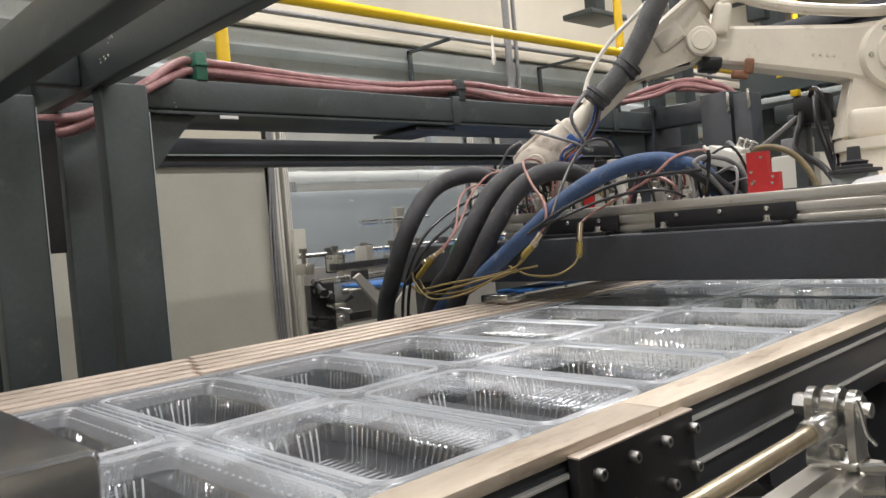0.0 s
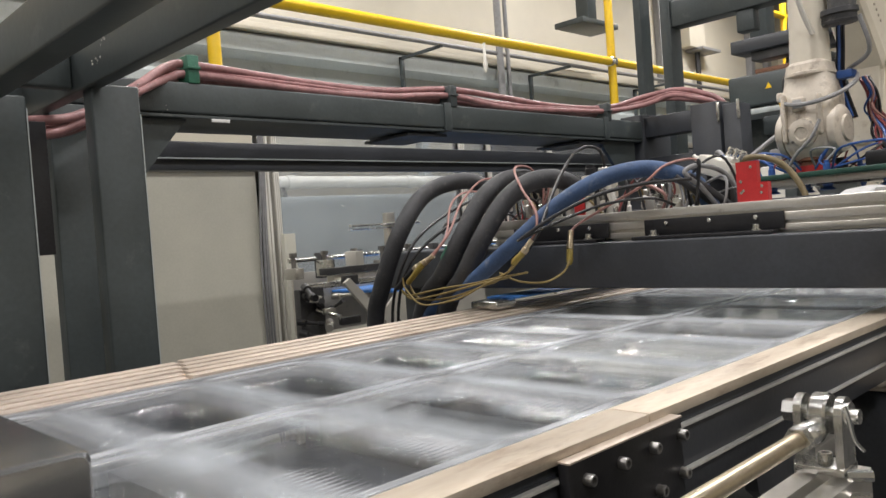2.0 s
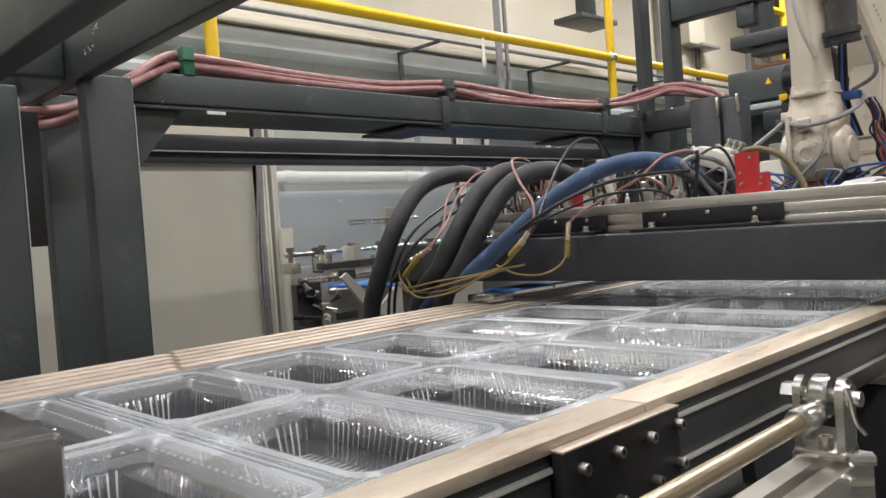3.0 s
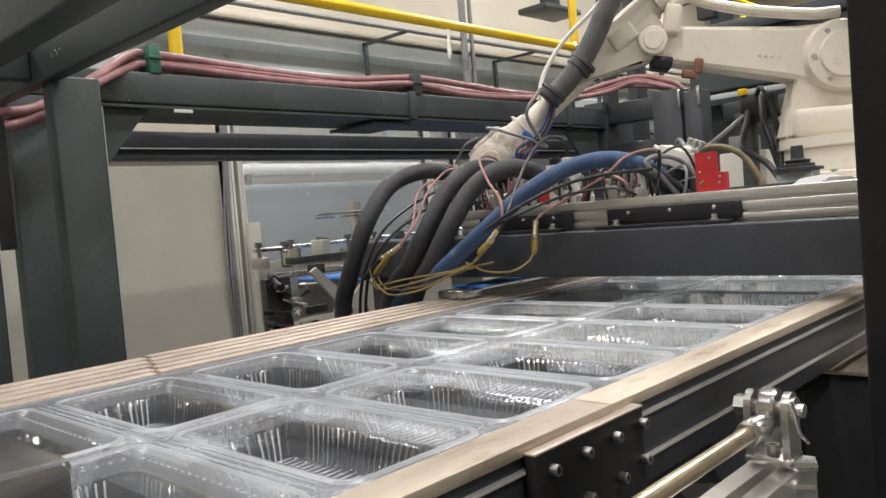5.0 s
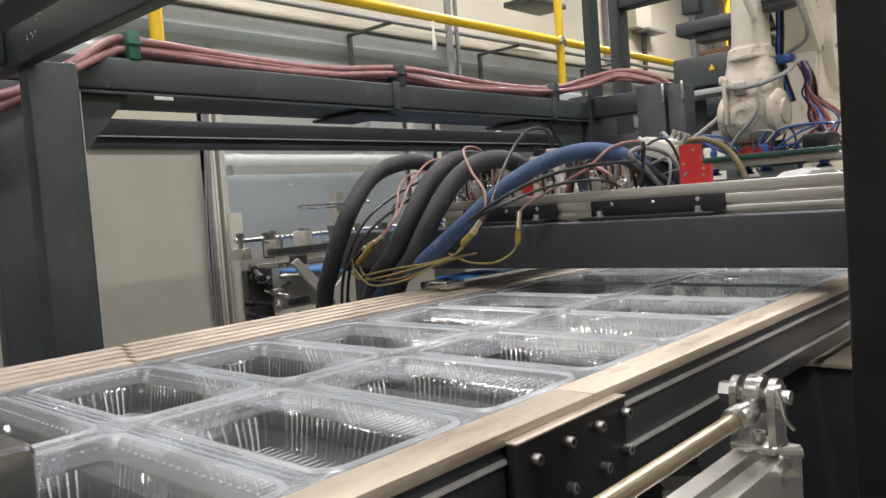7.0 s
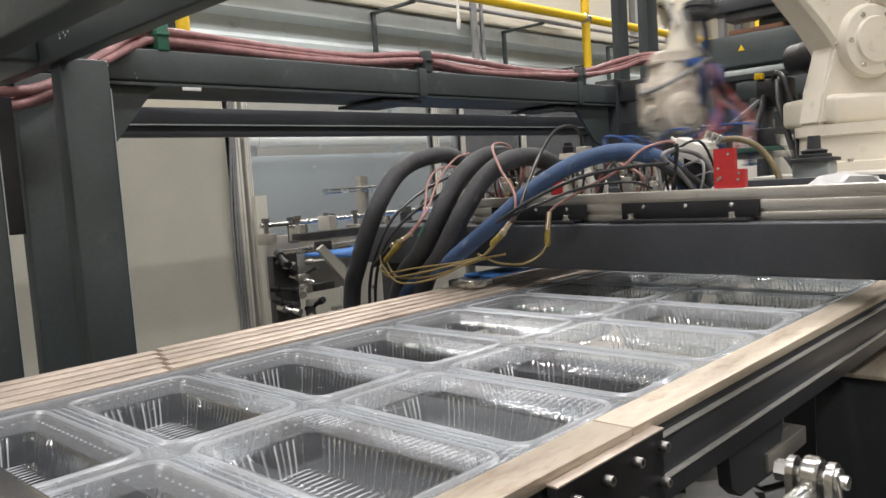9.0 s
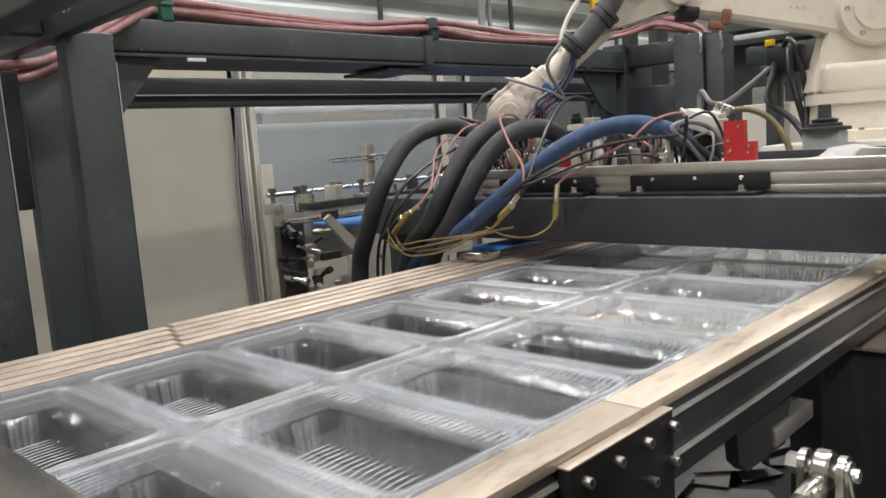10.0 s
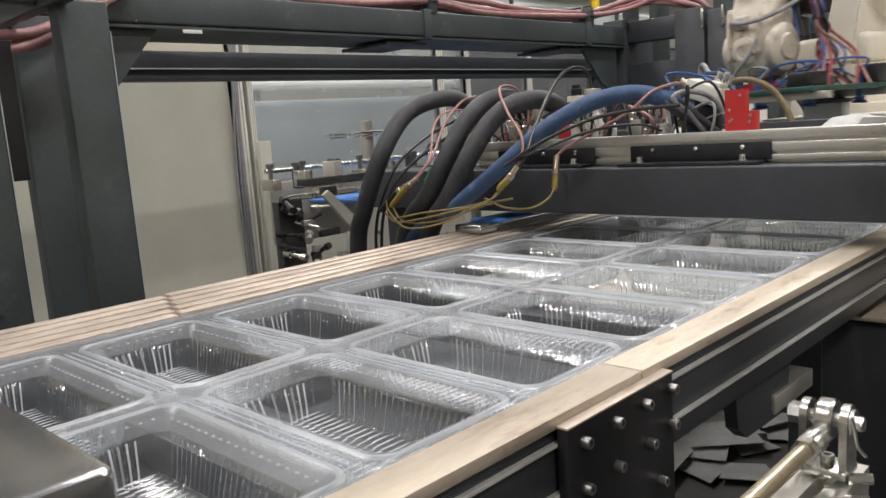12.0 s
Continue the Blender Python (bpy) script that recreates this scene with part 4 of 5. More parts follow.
def hoses():
    def hose(pts, r, m, label, cat="hose", rib=0.0, per=8, seg=16, name="hose", grp=""):
        return solo(name, tube(B(), pts, r, seg, per, rib), m, label, cat, at=pts[0], group=grp)

    g = "large hoses"
    hose([(-1.85, 1.47, 0.55), (-1.842, 1.480, 0.942), (-1.797, 1.480, 1.071), (-1.745, 1.520, 1.228), (-1.740, 1.620, 1.337), (-1.732, 1.740, 1.379), (-1.723, 1.860, 1.373), (-1.70, 1.98, 1.28)], 0.0265, M_HOSEBLK, "thick dusty black hose arching over the beam", grp=g)
    hose([(-1.75, 1.47, 0.60), (-1.646, 1.500, 0.995), (-1.551, 1.500, 1.103), (-1.497, 1.530, 1.205), (-1.474, 1.600, 1.307), (-1.463, 1.700, 1.362), (-1.44, 1.800, 1.352), (-1.43, 1.90, 1.27)], 0.0265, M_HOSEBLK, "thick dusty black hose arching over the beam", grp=g)
    hose([(-1.66, 1.47, 0.62), (-1.552, 1.500, 0.996), (-1.467, 1.500, 1.101), (-1.412, 1.530, 1.208), (-1.382, 1.600, 1.302), (-1.344, 1.680, 1.349), (-1.31, 1.780, 1.34), (-1.29, 1.88, 1.26)], 0.0265, M_HOSEBLK, "thick dusty black hose arching over the beam", grp=g)
    hose([(-1.80, 1.46, 0.66), (-1.637, 1.500, 0.970), (-1.444, 1.500, 1.082), (-1.272, 1.510, 1.192), (-1.186, 1.560, 1.269), (-1.096, 1.620, 1.325), (-1.013, 1.680, 1.344), (-0.950, 1.740, 1.325), (-0.912, 1.785, 1.285), (-0.885, 1.81, 1.20)], 0.0215, M_HOSEBLUE, "blue textile-covered hose arching over the profile", grp=g)
    hose([(-0.853, 1.80, 1.20), (-0.884, 1.740, 1.283), (-0.898, 1.700, 1.311), (-0.902, 1.695, 1.330), (-0.879, 1.73, 1.338), (-0.85, 1.80, 1.31), (-0.82, 1.87, 1.20)], 0.006, M_GREYCABLE, "grey looped hose beside the blue hose")
    part_tape = tube(B(), [(-1.531, 1.510, 1.141), (-1.522, 1.514, 1.157), (-1.514, 1.519, 1.173)], 0.0285, 16, 4)
    solo("green_tape", part_tape, M_GREEN, "green tape wound round the black hose", "tape", at=(-1.55, 1.5, 1.10))
    ycab = [
        [(-1.666, 1.440, 1.075), (-1.620, 1.430, 1.056), (-1.493, 1.430, 1.074), (-1.346, 1.440, 1.092), (-1.266, 1.450, 1.114), (-1.224, 1.470, 1.160)],
        [(-1.632, 1.440, 1.094), (-1.575, 1.430, 1.047), (-1.453, 1.430, 1.052), (-1.347, 1.440, 1.080), (-1.287, 1.450, 1.100), (-1.235, 1.46, 1.15)],
        [(-1.640, 1.43, 1.105), (-1.629, 1.428, 1.074), (-1.554, 1.420, 1.032), (-1.421, 1.425, 1.050), (-1.306, 1.440, 1.095), (-1.220, 1.470, 1.111)],
        [(-1.66, 1.44, 1.07), (-1.60, 1.425, 1.046), (-1.50, 1.425, 1.058), (-1.36, 1.435, 1.085), (-1.27, 1.45, 1.10)],
        [(-1.294, 1.450, 1.113), (-1.248, 1.470, 1.089), (-1.192, 1.500, 1.084), (-1.164, 1.54, 1.104), (-1.159, 1.565, 1.134)],
    ]
    for p in ycab:
        hose(p, 0.0027, M_YCABLE, "thin yellow sensor cable hanging in a loop", "cable", seg=8, name="sensor_cable", grp="yellow sensor cables")
    for a, b, c, m in (((-1.678, 1.435, 1.072), (-1.600, 1.44, 1.128), (-1.573, 1.445, 1.144), M_BLKCABLE), ((-1.625, 1.432, 1.088), (-1.560, 1.438, 1.143), (-1.53, 1.45, 1.163), M_YCONN), ((-1.254, 1.455, 1.134), (-1.222, 1.462, 1.160), (-1.203, 1.475, 1.190), M_YCONN), ((-1.162, 1.565, 1.120), (-1.165, 1.575, 1.160), (-1.168, 1.59, 1.205), M_YCONN)):
        t = thing("cable_connector", "cable connector with a knurled metal collar", "connector", a, "cable connectors")
        va, vb, vc = Vector(a), Vector(b), Vector(c)
        part("grip", turned(B(), va, vb - va, [(0, 0.004), (0.008, 0.008), ((vb - va).length * 0.9, 0.0085), ((vb - va).length, 0.007)], 14), m, t)
        part("collar", turned(B(), vb, vc - vb, [(0, 0.009), (0.012, 0.0095), (0.014, 0.0075), ((vc - vb).length, 0.0075)], 14), M_ROD, t, "metal collar")
    for p, r, m, lab in (
        ([(-1.203, 1.475, 1.190), (-1.199, 1.49, 1.215), (-1.218, 1.515, 1.262), (-1.315, 1.585, 1.325), (-1.423, 1.690, 1.390), (-1.431, 1.76, 1.395), (-1.42, 1.80, 1.36)], 0.0034, M_PINKCABLE, "pale red tube arching over the hoses"),
        ([(-1.530, 1.45, 1.163), (-1.503, 1.49, 1.223), (-1.559, 1.600, 1.302), (-1.579, 1.700, 1.364), (-1.593, 1.780, 1.381)], 0.0032, M_PINKCABLE, "pale red tube arching over the hoses"),
        ([(-1.56, 1.45, 1.15), (-1.53, 1.50, 1.21), (-1.60, 1.60, 1.30), (-1.64, 1.70, 1.34), (-1.62, 1.80, 1.34)], 0.0032, M_PINKCABLE, "pale red tube arching over the hoses"),
        ([(-1.168, 1.59, 1.205), (-1.150, 1.61, 1.225), (-1.074, 1.640, 1.266), (-0.998, 1.650, 1.300), (-0.955, 1.690, 1.345), (-0.945, 1.79, 1.362), (-0.938, 1.84, 1.358)], 0.0034, M_PINKCABLE, "pale red tube rising to the valve block"),
        ([(-1.71, 1.44, 0.80), (-1.708, 1.440, 1.002), (-1.659, 1.440, 1.123), (-1.630, 1.490, 1.214), (-1.608, 1.600, 1.281), (-1.560, 1.700, 1.323), (-1.50, 1.78, 1.33)], 0.0045, M_BLKCABLE, "black cable hanging beside the hoses"),
        ([(-1.69, 1.44, 0.80), (-1.683, 1.440, 1.002), (-1.635, 1.440, 1.122), (-1.597, 1.490, 1.196), (-1.564, 1.600, 1.261), (-1.518, 1.700, 1.303), (-1.46, 1.76, 1.32)], 0.0045, M_BLKCABLE, "black cable hanging beside the hoses"),
        ([(-1.21, 1.47, 1.17), (-1.189, 1.490, 1.212), (-1.196, 1.540, 1.273), (-1.205, 1.620, 1.358), (-1.219, 1.720, 1.419), (-1.211, 1.800, 1.419), (-1.223, 1.85, 1.35)], 0.0045, M_BLKCABLE, "black cable looped over the valve block"),
        ([(-1.229, 1.465, 1.195), (-1.143, 1.490, 1.243), (-1.044, 1.540, 1.287), (-0.964, 1.610, 1.304), (-0.892, 1.700, 1.308)], 0.0045, M_BLKCABLE, "black cable along the blue hose"),
        ([(-1.24, 1.465, 1.19), (-1.15, 1.495, 1.225), (-1.05, 1.56, 1.262), (-0.98, 1.66, 1.27), (-0.95, 1.72, 1.25)], 0.0035, M_BLKCABLE, "black cable along the blue hose"),
        ([(-1.66, 1.62, 1.22), (-1.62, 1.60, 1.25), (-1.56, 1.62, 1.25), (-1.54, 1.66, 1.21), (-1.60, 1.68, 1.19), (-1.66, 1.66, 1.21)], 0.004, M_GREYCABLE, "grey coiled cable on the beam"),
    ):
        hose(p, r, m, lab, "cable", seg=8, name="cable")
    # valve clusters behind the hoses
    for x, y, z, s in ((-1.24, 1.82, 1.20, 1.0), (-1.05, 1.86, 1.20, 0.8), (-1.45, 1.84, 1.20, 1.0), (-1.62, 1.80, 1.20, 0.9)):
        t = thing("valve_block", "metal valve block with fittings and short tubes", "valve block", (x, y, z - 0.003), "valve blocks")
        part("block", box(B(), (x - 0.05 * s, y - 0.03, z - 0.003), (x + 0.05 * s, y + 0.03, z + 0.08 * s), 0.004), M_BEIGECAB if s > 0.85 else M_STEEL, t)
        part("coil", box(B(), (x - 0.035 * s, y - 0.028, z + 0.08 * s), (x + 0.02 * s, y + 0.028, z + 0.14 * s), 0.006), M_BLACKSTEEL, t)
        part("plate", box(B(), (x - 0.055 * s, y - 0.036, z), (x - 0.02 * s, y - 0.030, z + 0.10 * s), 0.002), M_RED if s == 1.0 else M_ALU, t)
        for k in range(4):
            px = x - 0.04 * s + 0.026 * s * k
            part("fitting", turned(B(), (px, y - 0.02, z + 0.08 * s), (0, -0.3, 1), [(0, 0.007), (0.012, 0.007), (0.013, 0.010), (0.024, 0.010), (0.025, 0.005), (0.045, 0.005)], 10), M_STEEL, t)
        part("clip", box(B(), (x + 0.02 * s, y - 0.02, z + 0.08 * s), (x + 0.05 * s, y + 0.02, z + 0.17 * s), 0.003), M_ALU, t)
    t = thing("solenoid_valve", "tilted beige solenoid valve with metal fittings beside the red block", "valve", (-0.89, 1.85, 1.197))
    tilt = Matrix.Translation((-0.892, 1.84, 1.335)) @ Matrix.Rotation(radians(22), 4, "Y")
    bm = box(B(), (-0.045, -0.03, -0.022), (0.045, 0.03, 0.022), 0.004)
    bm.transform(tilt)
    part("body", bm, M_BEIGECAB, t)
    bm = box(B(), (0.012, -0.024, 0.022), (0.038, 0.024, 0.034), 0.003)
    bm.transform(tilt)
    part("cap", bm, M_WHITEPIPE, t)
    for dx in (0.014, 0.03, 0.046):
        bm = turned(B(), (dx, 0, 0.034), (0.3, 0, 1), [(0, 0.006), (0.014, 0.006), (0.015, 0.0085), (0.022, 0.0085)], 10)
        bm.transform(tilt)
        part("fitting", bm, M_STEEL, t)
    bm = turned(B(), (-0.045, 0, 0), (-1, 0, 0.4), [(0, 0.008), (0.02, 0.008), (0.022, 0.005), (0.03, 0.005)], 10)
    bm.transform(tilt)
    part("nozzle", bm, M_BEIGECAB, t)
    part("stand", box(B(), (-0.92, 1.83, 1.197), (-0.86, 1.86, 1.325), 0.003), M_BLACKSTEEL, t)
    for k, dx in enumerate((0.0, 0.035)):
        pts = [(-0.945 + dx, 1.72, 1.318), (-0.915 + dx, 1.75, 1.285), (-0.885 + dx, 1.79, 1.245), (-0.86 + dx, 1.83, 1.198)]
        hose(pts, 0.0085, M_HOSEBLK, "short black rubber hose beside the blue hose", name="short_hose", grp="short hoses")
    # upright regulators behind the hoses
    for x, y, h in ((-1.285, 1.86, 0.185), (-1.235, 1.87, 0.165), (-1.62, 1.86, 0.14)):
        t = thing("air_regulator", "grimy metal air regulator standing on the beam", "regulator", (x, y, 1.197), "air regulators")
        part("column", cyl(B(), (x, y, 1.197), (x, y, 1.197 + h * 0.62), 0.012, seg=14), M_STEEL, t)
        part("body", box(B(), (x - 0.020, y - 0.020, 1.197 + h * 0.55), (x + 0.020, y + 0.020, 1.197 + h * 0.86), 0.004), M_ROBOTDIRTY, t)
        part("cap", turned(B(), (x, y, 1.197 + h * 0.86), (0, 0, 1), [(0, 0.016), (h * 0.10, 0.016), (h * 0.11, 0.012), (h * 0.16, 0.012)], 14), M_BLACKSTEEL, t)
        part("port", cyl(B(), (x + 0.018, y, 1.197 + h * 0.7), (x + 0.036, y, 1.197 + h * 0.7), 0.008, seg=10), M_STEEL, t)
    # row of small fittings on the profile
    rf = random.Random(21)
    for k in range(22):
        x, y = -1.70 + 0.037 * k + rf.uniform(-0.008, 0.008), rf.uniform(1.74, 1.90)
        h = rf.uniform(0.05, 0.13)
        t = thing("push_fitting", "small bright metal push-in fitting on the beam", "fitting", (x, y, 1.197), "push fittings")
        part("stem", turned(B(), (x, y, 1.197), (0, 0, 1), [(0, 0.012), (0.012, 0.012), (0.013, 0.007), (h * 0.5, 0.007)], 10), M_STEEL, t)
        part("body", turned(B(), (x, y, 1.197 + h * 0.5), (rf.uniform(-0.3, 0.3), -0.2, 1), [(0, 0.007), (0.002, 0.011), (h * 0.35, 0.011), (h * 0.37, 0.008), (h * 0.5, 0.008)], 10), rf.choice((M_STEEL, M_ALU, M_WHITEPIPE, M_BEIGECAB)), t)
    bow = [(-0.745, 2.02, 1.197), (-0.765, 2.03, 1.27), (-0.81, 2.03, 1.335), (-0.87, 2.02, 1.362), (-0.92, 2.0, 1.345), (-0.95, 1.98, 1.25)]
    hose(bow, 0.008, M_OLIVE, "olive-brown hose bowed behind the red block", name="bowed_hose")
    # tangle of thin tubes
    rnd = random.Random(5)
    cols = [M_PINKCABLE, M_REDCABLE, M_BLKCABLE, M_GREYCABLE, M_PINKCABLE, M_BLKCABLE, M_YCABLE]
    for k in range(26):
        x = rnd.uniform(-1.68, -0.9)
        p = [Vector((x, rnd.uniform(1.72, 1.85), 1.20))]
        p.append(p[0] + Vector((rnd.uniform(-0.05, 0.05), rnd.uniform(-0.04, 0.04), rnd.uniform(0.05, 0.12))))
        p.append(p[1] + Vector((rnd.uniform(-0.10, 0.10), rnd.uniform(-0.05, 0.05), rnd.uniform(0.0, 0.07))))
        p.append(p[2] + Vector((rnd.uniform(-0.08, 0.08), rnd.uniform(-0.04, 0.06), rnd.uniform(-0.12, -0.02))))
        p.append(Vector((p[3].x + rnd.uniform(-0.04, 0.04), p[3].y, 1.20)))
        hose(p, rnd.uniform(0.0025, 0.0042), rnd.choice(cols), "thin bent tube between the valve blocks", "tube", seg=6, per=6, name="air_tube", grp="air tubes")
    # crumpled film behind the profile
    for x, y, s in ((-0.97, 1.90, 0.13), (-0.56, 1.88, 0.12)):
        bm = bmesh.new()
        bmesh.ops.create_icosphere(bm, subdivisions=3, radius=1)
        for v in bm.verts:
            d = noise.noise(v.co * 2.1 + Vector((x * 9, y, 0))) * 0.5 + noise.noise(v.co * 5) * 0.25
            v.co = Vector((x, y, 1.197)) + Vector((v.co.x * s, v.co.y * 0.07, max(0, v.co.z) * 0.055)) * (1 + d)
        solo("film_scrap", bm, M_WHITEFILM, "crumpled white plastic film lying behind the profile", "film scrap", at=(x, y, 1.197))


# ---- rod end next to the camera ----
def rod_end():
    t = thing("rod_bracket", "aluminium profile with a zinc clevis and threaded push rod", "linkage", (-0.17, 0.42, 0))
    X = -0.168
    P = Vector((X, 0.464, 1.108))
    Q = Vector((-0.1765, 0.494, 1.0935))
    small = Matrix.Translation(Q) @ Matrix.Scale(0.78, 4) @ Matrix.Translation(-P)

    def fit_part(name, bm, material, label=""):
        bm.transform(small)
        return part(name, bm, material, t, label)

    prof = [(-0.016, 0.0), (0.018, 0.0), (0.018, 0.040), (0.005, 0.040), (0.005, 0.030), (-0.003, 0.030), (-0.003, 0.040), (-0.016, 0.040)]
    part("profile", rings(B(), [[(Q.x + a, y, 1.015 + b) for a, b in prof] for y in (0.02, 0.52)]), M_ALU, t, "slotted aluminium profile")
    part("profile_leg", box(B(), (Q.x - 0.018, 0.06, 0), (Q.x + 0.020, 0.10, 1.015), 0.002), M_ALU, t)
    fit_part("rod", cyl(B(), (X, -0.25, 1.098), (X, 0.421, 1.098), 0.0068, seg=18), M_ROD, "yellow zinc push rod")
    fit_part("jam_nut", cyl(B(), (X, 0.408, 1.098), (X, 0.418, 1.098), 0.0105, seg=6), M_STEEL)
    fit_part("socket", turned(B(), (X, 0.418, 1.098), (0, 1, 0), [(0, 0.0085), (0.004, 0.010), (0.024, 0.010), (0.034, 0.008)], 20), M_STEEL)
    bm = B()
    turned(bm, (X - 0.007, 0.464, 1.108), (1, 0, 0), [(0, 0.012), (0.0, 0.0155), (0.002, 0.017), (0.012, 0.017), (0.014, 0.0155), (0.014, 0.012)], 26)
    fit_part("rod_eye", bm, M_STEEL, "zinc rod eye")
    for dx in (-0.019, 0.0125):
        bm = B()
        prof = [(-0.013, -0.042), (0.013, -0.042)] + [(0.013 * math.cos(radians(a)), 0.002 + 0.013 * math.sin(radians(a))) for a in range(0, 181, 20)]
        prism(bm, prof, (X + dx, 0.464, 1.108), (0, 1, 0), (0, 0, 1), 0.0062)
        fit_part("clevis_cheek", bm, M_STEEL)
    fit_part("clevis_base", box(B(), (X - 0.019, 0.448, 1.062), (X + 0.019, 0.480, 1.068), 0.001), M_STEEL)
    fit_part("pin", cyl(B(), (X - 0.026, 0.464, 1.108), (X + 0.028, 0.464, 1.108), 0.006, seg=16), M_STEEL)
    fit_part("pin_head", cyl(B(), (X - 0.030, 0.464, 1.108), (X - 0.019, 0.464, 1.108), 0.0095, seg=6), M_STEEL)
    fit_part("washer", cyl(B(), (X + 0.0188, 0.464, 1.108), (X + 0.0215, 0.464, 1.108), 0.011, seg=20), M_STEEL)
    fit_part("split_pin", tube(B(), [(X + 0.025, 0.440, 1.122), (X + 0.025, 0.448, 1.110), (X + 0.026, 0.455, 1.092), (X + 0.030, 0.462, 1.082)], 0.0016, 6, 4), M_STEEL)
    fit_part("base_screw", socket_bolt(B(), (X, 0.464, 1.068), (0, 0, 1), 0.006, 0.008), M_STEEL)
    for dz, dy in ((1.046, 0.478), (1.062, 0.486)):
        fit_part("tee_bolt", cyl(B(), (X + 0.018, dy - 0.03, dz), (X + 0.034, dy - 0.02, dz), 0.005, seg=8), M_STEEL)


def floor_clutter():
    t = thing("drive_housing", "dark machine housing under the conveyor", "machine housing", (-0.5, 1.9, 0))
    part("housing", box(B(), (-0.58, 1.70, 0.35), (-0.28, 2.3, 0.84), 0.015), M_BLACK, t)
    part("pedestal", box(B(), (-0.55, 1.75, 0), (-0.31, 2.2, 0.35), 0.01), M_BLACK, t)
    part("lid", box(B(), (-0.60, 1.69, 0.84), (-0.20, 2.32, 0.85), 0.003), M_RAIL, t, "dusty metal lid")
    rnd = random.Random(11)
    for k, (x, y) in enumerate(((-1.40, 2.66), (-1.43, 2.98), (-1.17, 2.78), (-1.10, 3.02), (-1.22, 2.50), (-1.09, 2.52), (-1.30, 2.85), (-1.5, 2.5), (-1.33, 2.62), (-1.20, 3.02), (-1.36, 2.42), (-1.55, 2.80), (-1.26, 2.72))):
        a, s_ = rnd.uniform(0, 3.1), rnd.uniform(0.10, 0.17)
        pts = [(s_ * rnd.uniform(0.8, 1.15) * math.cos(a + q * 1.4), s_ * rnd.uniform(0.8, 1.15) * math.sin(a + q * 1.4)) for q in range(4)]
        bm = prism(B(), pts, (x, y, 0.001 + 0.004 * k), (1, 0, 0), (0, 1, 0), 0.003)
        solo("cardboard_scrap", bm, M_CARD, "torn grey cardboard scrap on the floor", "cardboard", at=(x, y, 0.001 + 0.004 * k), group="floor scraps")


# ---- robot ----
RB = Vector((-0.85, 3.0, 1.245))
L1, L2, SZ = 0.642, 0.668, 0.435


def robot():
    d = thing("robot_deck", "beige machine deck carrying the robot", "machine deck", (-0.7, 2.9, 0))
    part("deck_top", box(B(), (-1.06, 2.60, 1.17), (0.2, 3.5, 1.245), 0.006), M_BEIGECAB, d)
    part("deck_skirt", box(B(), (-1.02, 2.64, 1.02), (0.16, 3.46, 1.17), 0.004), M_BEIGECAB, d, "beige deck skirt")
    part("deck_body", box(B(), (-1.00, 2.66, 0), (0.14, 3.44, 1.02), 0.004), M_BLACK, d, "dark lower body")
    t = thing("damper", "black rubber bellows damper on a bracket", "damper", (-0.84, 2.55, 1.2))
    part("bracket", box(B(), (-0.90, 2.52, 1.20), (-0.79, 2.60, 1.285), 0.004), M_DUCT, t)
    part("bellows", turned(B(), (-0.845, 2.56, 1.285), (0, 0, 1), [(0, 0.075), (0.01, 0.075), (0.013, 0.05), (0.022, 0.05), (0.025, 0.035), (0.034, 0.04), (0.04, 0.02), (0.08, 0.018)], 20), M_HOSEBLK, t)
    c = thing("side_cabinet", "beige cabinet behind the conveyor", "cabinet", (-1.35, 3.35, 0))
    part("body", box(B(), (-1.40, 3.25, 0), (-1.20, 3.5, 1.40), 0.01), M_BEIGECAB, c)
    part("top_box", box(B(), (-1.37, 3.29, 1.40), (-1.27, 3.39, 1.47), 0.004), M_GREYCABLE, c)

    r = thing("robot", "ivory painted six-axis robot arm picking trays", "robot arm", tuple(RB))
    x, y, z = RB
    base = part("base", turned(B(), RB, (0, 0, 1), [(0, 0.21), (0.03, 0.21), (0.035, 0.185), (0.12, 0.18), (0.125, 0.195), (0.16, 0.195)], 40), M_ROBOT, r)
    for k in range(8):
        a = 2 * math.pi * k / 8 + 0.2
        part("bolt", hexbolt(B(), RB + Vector((0.195 * math.cos(a), 0.195 * math.sin(a), 0.03)), (0, 0, 1), 0.011, 0.01), M_STEEL, base)
    # moving parts are modelled with their joint at the robot's foot and the link along x
    o = RB

    def V(a, b, c):
        return o + Vector((a, -b, c))

    def vbox(lo, hi, bev=0.0, seg=2, m=None):
        return box(B(), [min(a, b) for a, b in zip(lo, hi)], [max(a, b) for a, b in zip(lo, hi)], bev, seg, m)

    bm = B()
    prism(bm, [(-0.20, 0.16), (0.20, 0.16), (0.17, 0.28), (0.13, 0.44), (0.06, 0.53), (-0.06, 0.53), (-0.15, 0.42), (-0.20, 0.28)], V(0, 0.05, 0), (1, 0, 0), (0, 0, 1), -0.11)
    bmesh.ops.bevel(bm, geom=[e for e in bm.edges], offset=0.012, segments=2, affect="EDGES")
    turret = part("turret", bm, M_ROBOT, r)
    part("turret_web", vbox(V(-0.19, -0.10, 0.16), V(0.17, 0.17, 0.26), 0.02, 3), M_ROBOT, turret)
    part("shoulder_disc", turned(B(), V(0, -0.075, SZ), (0, 1, 0), [(-0.02, 0.125), (0.0, 0.125), (0.02, 0.115), (0.024, 0.08), (0.034, 0.075), (0.036, 0.02)], 36), M_ROBOT, turret)
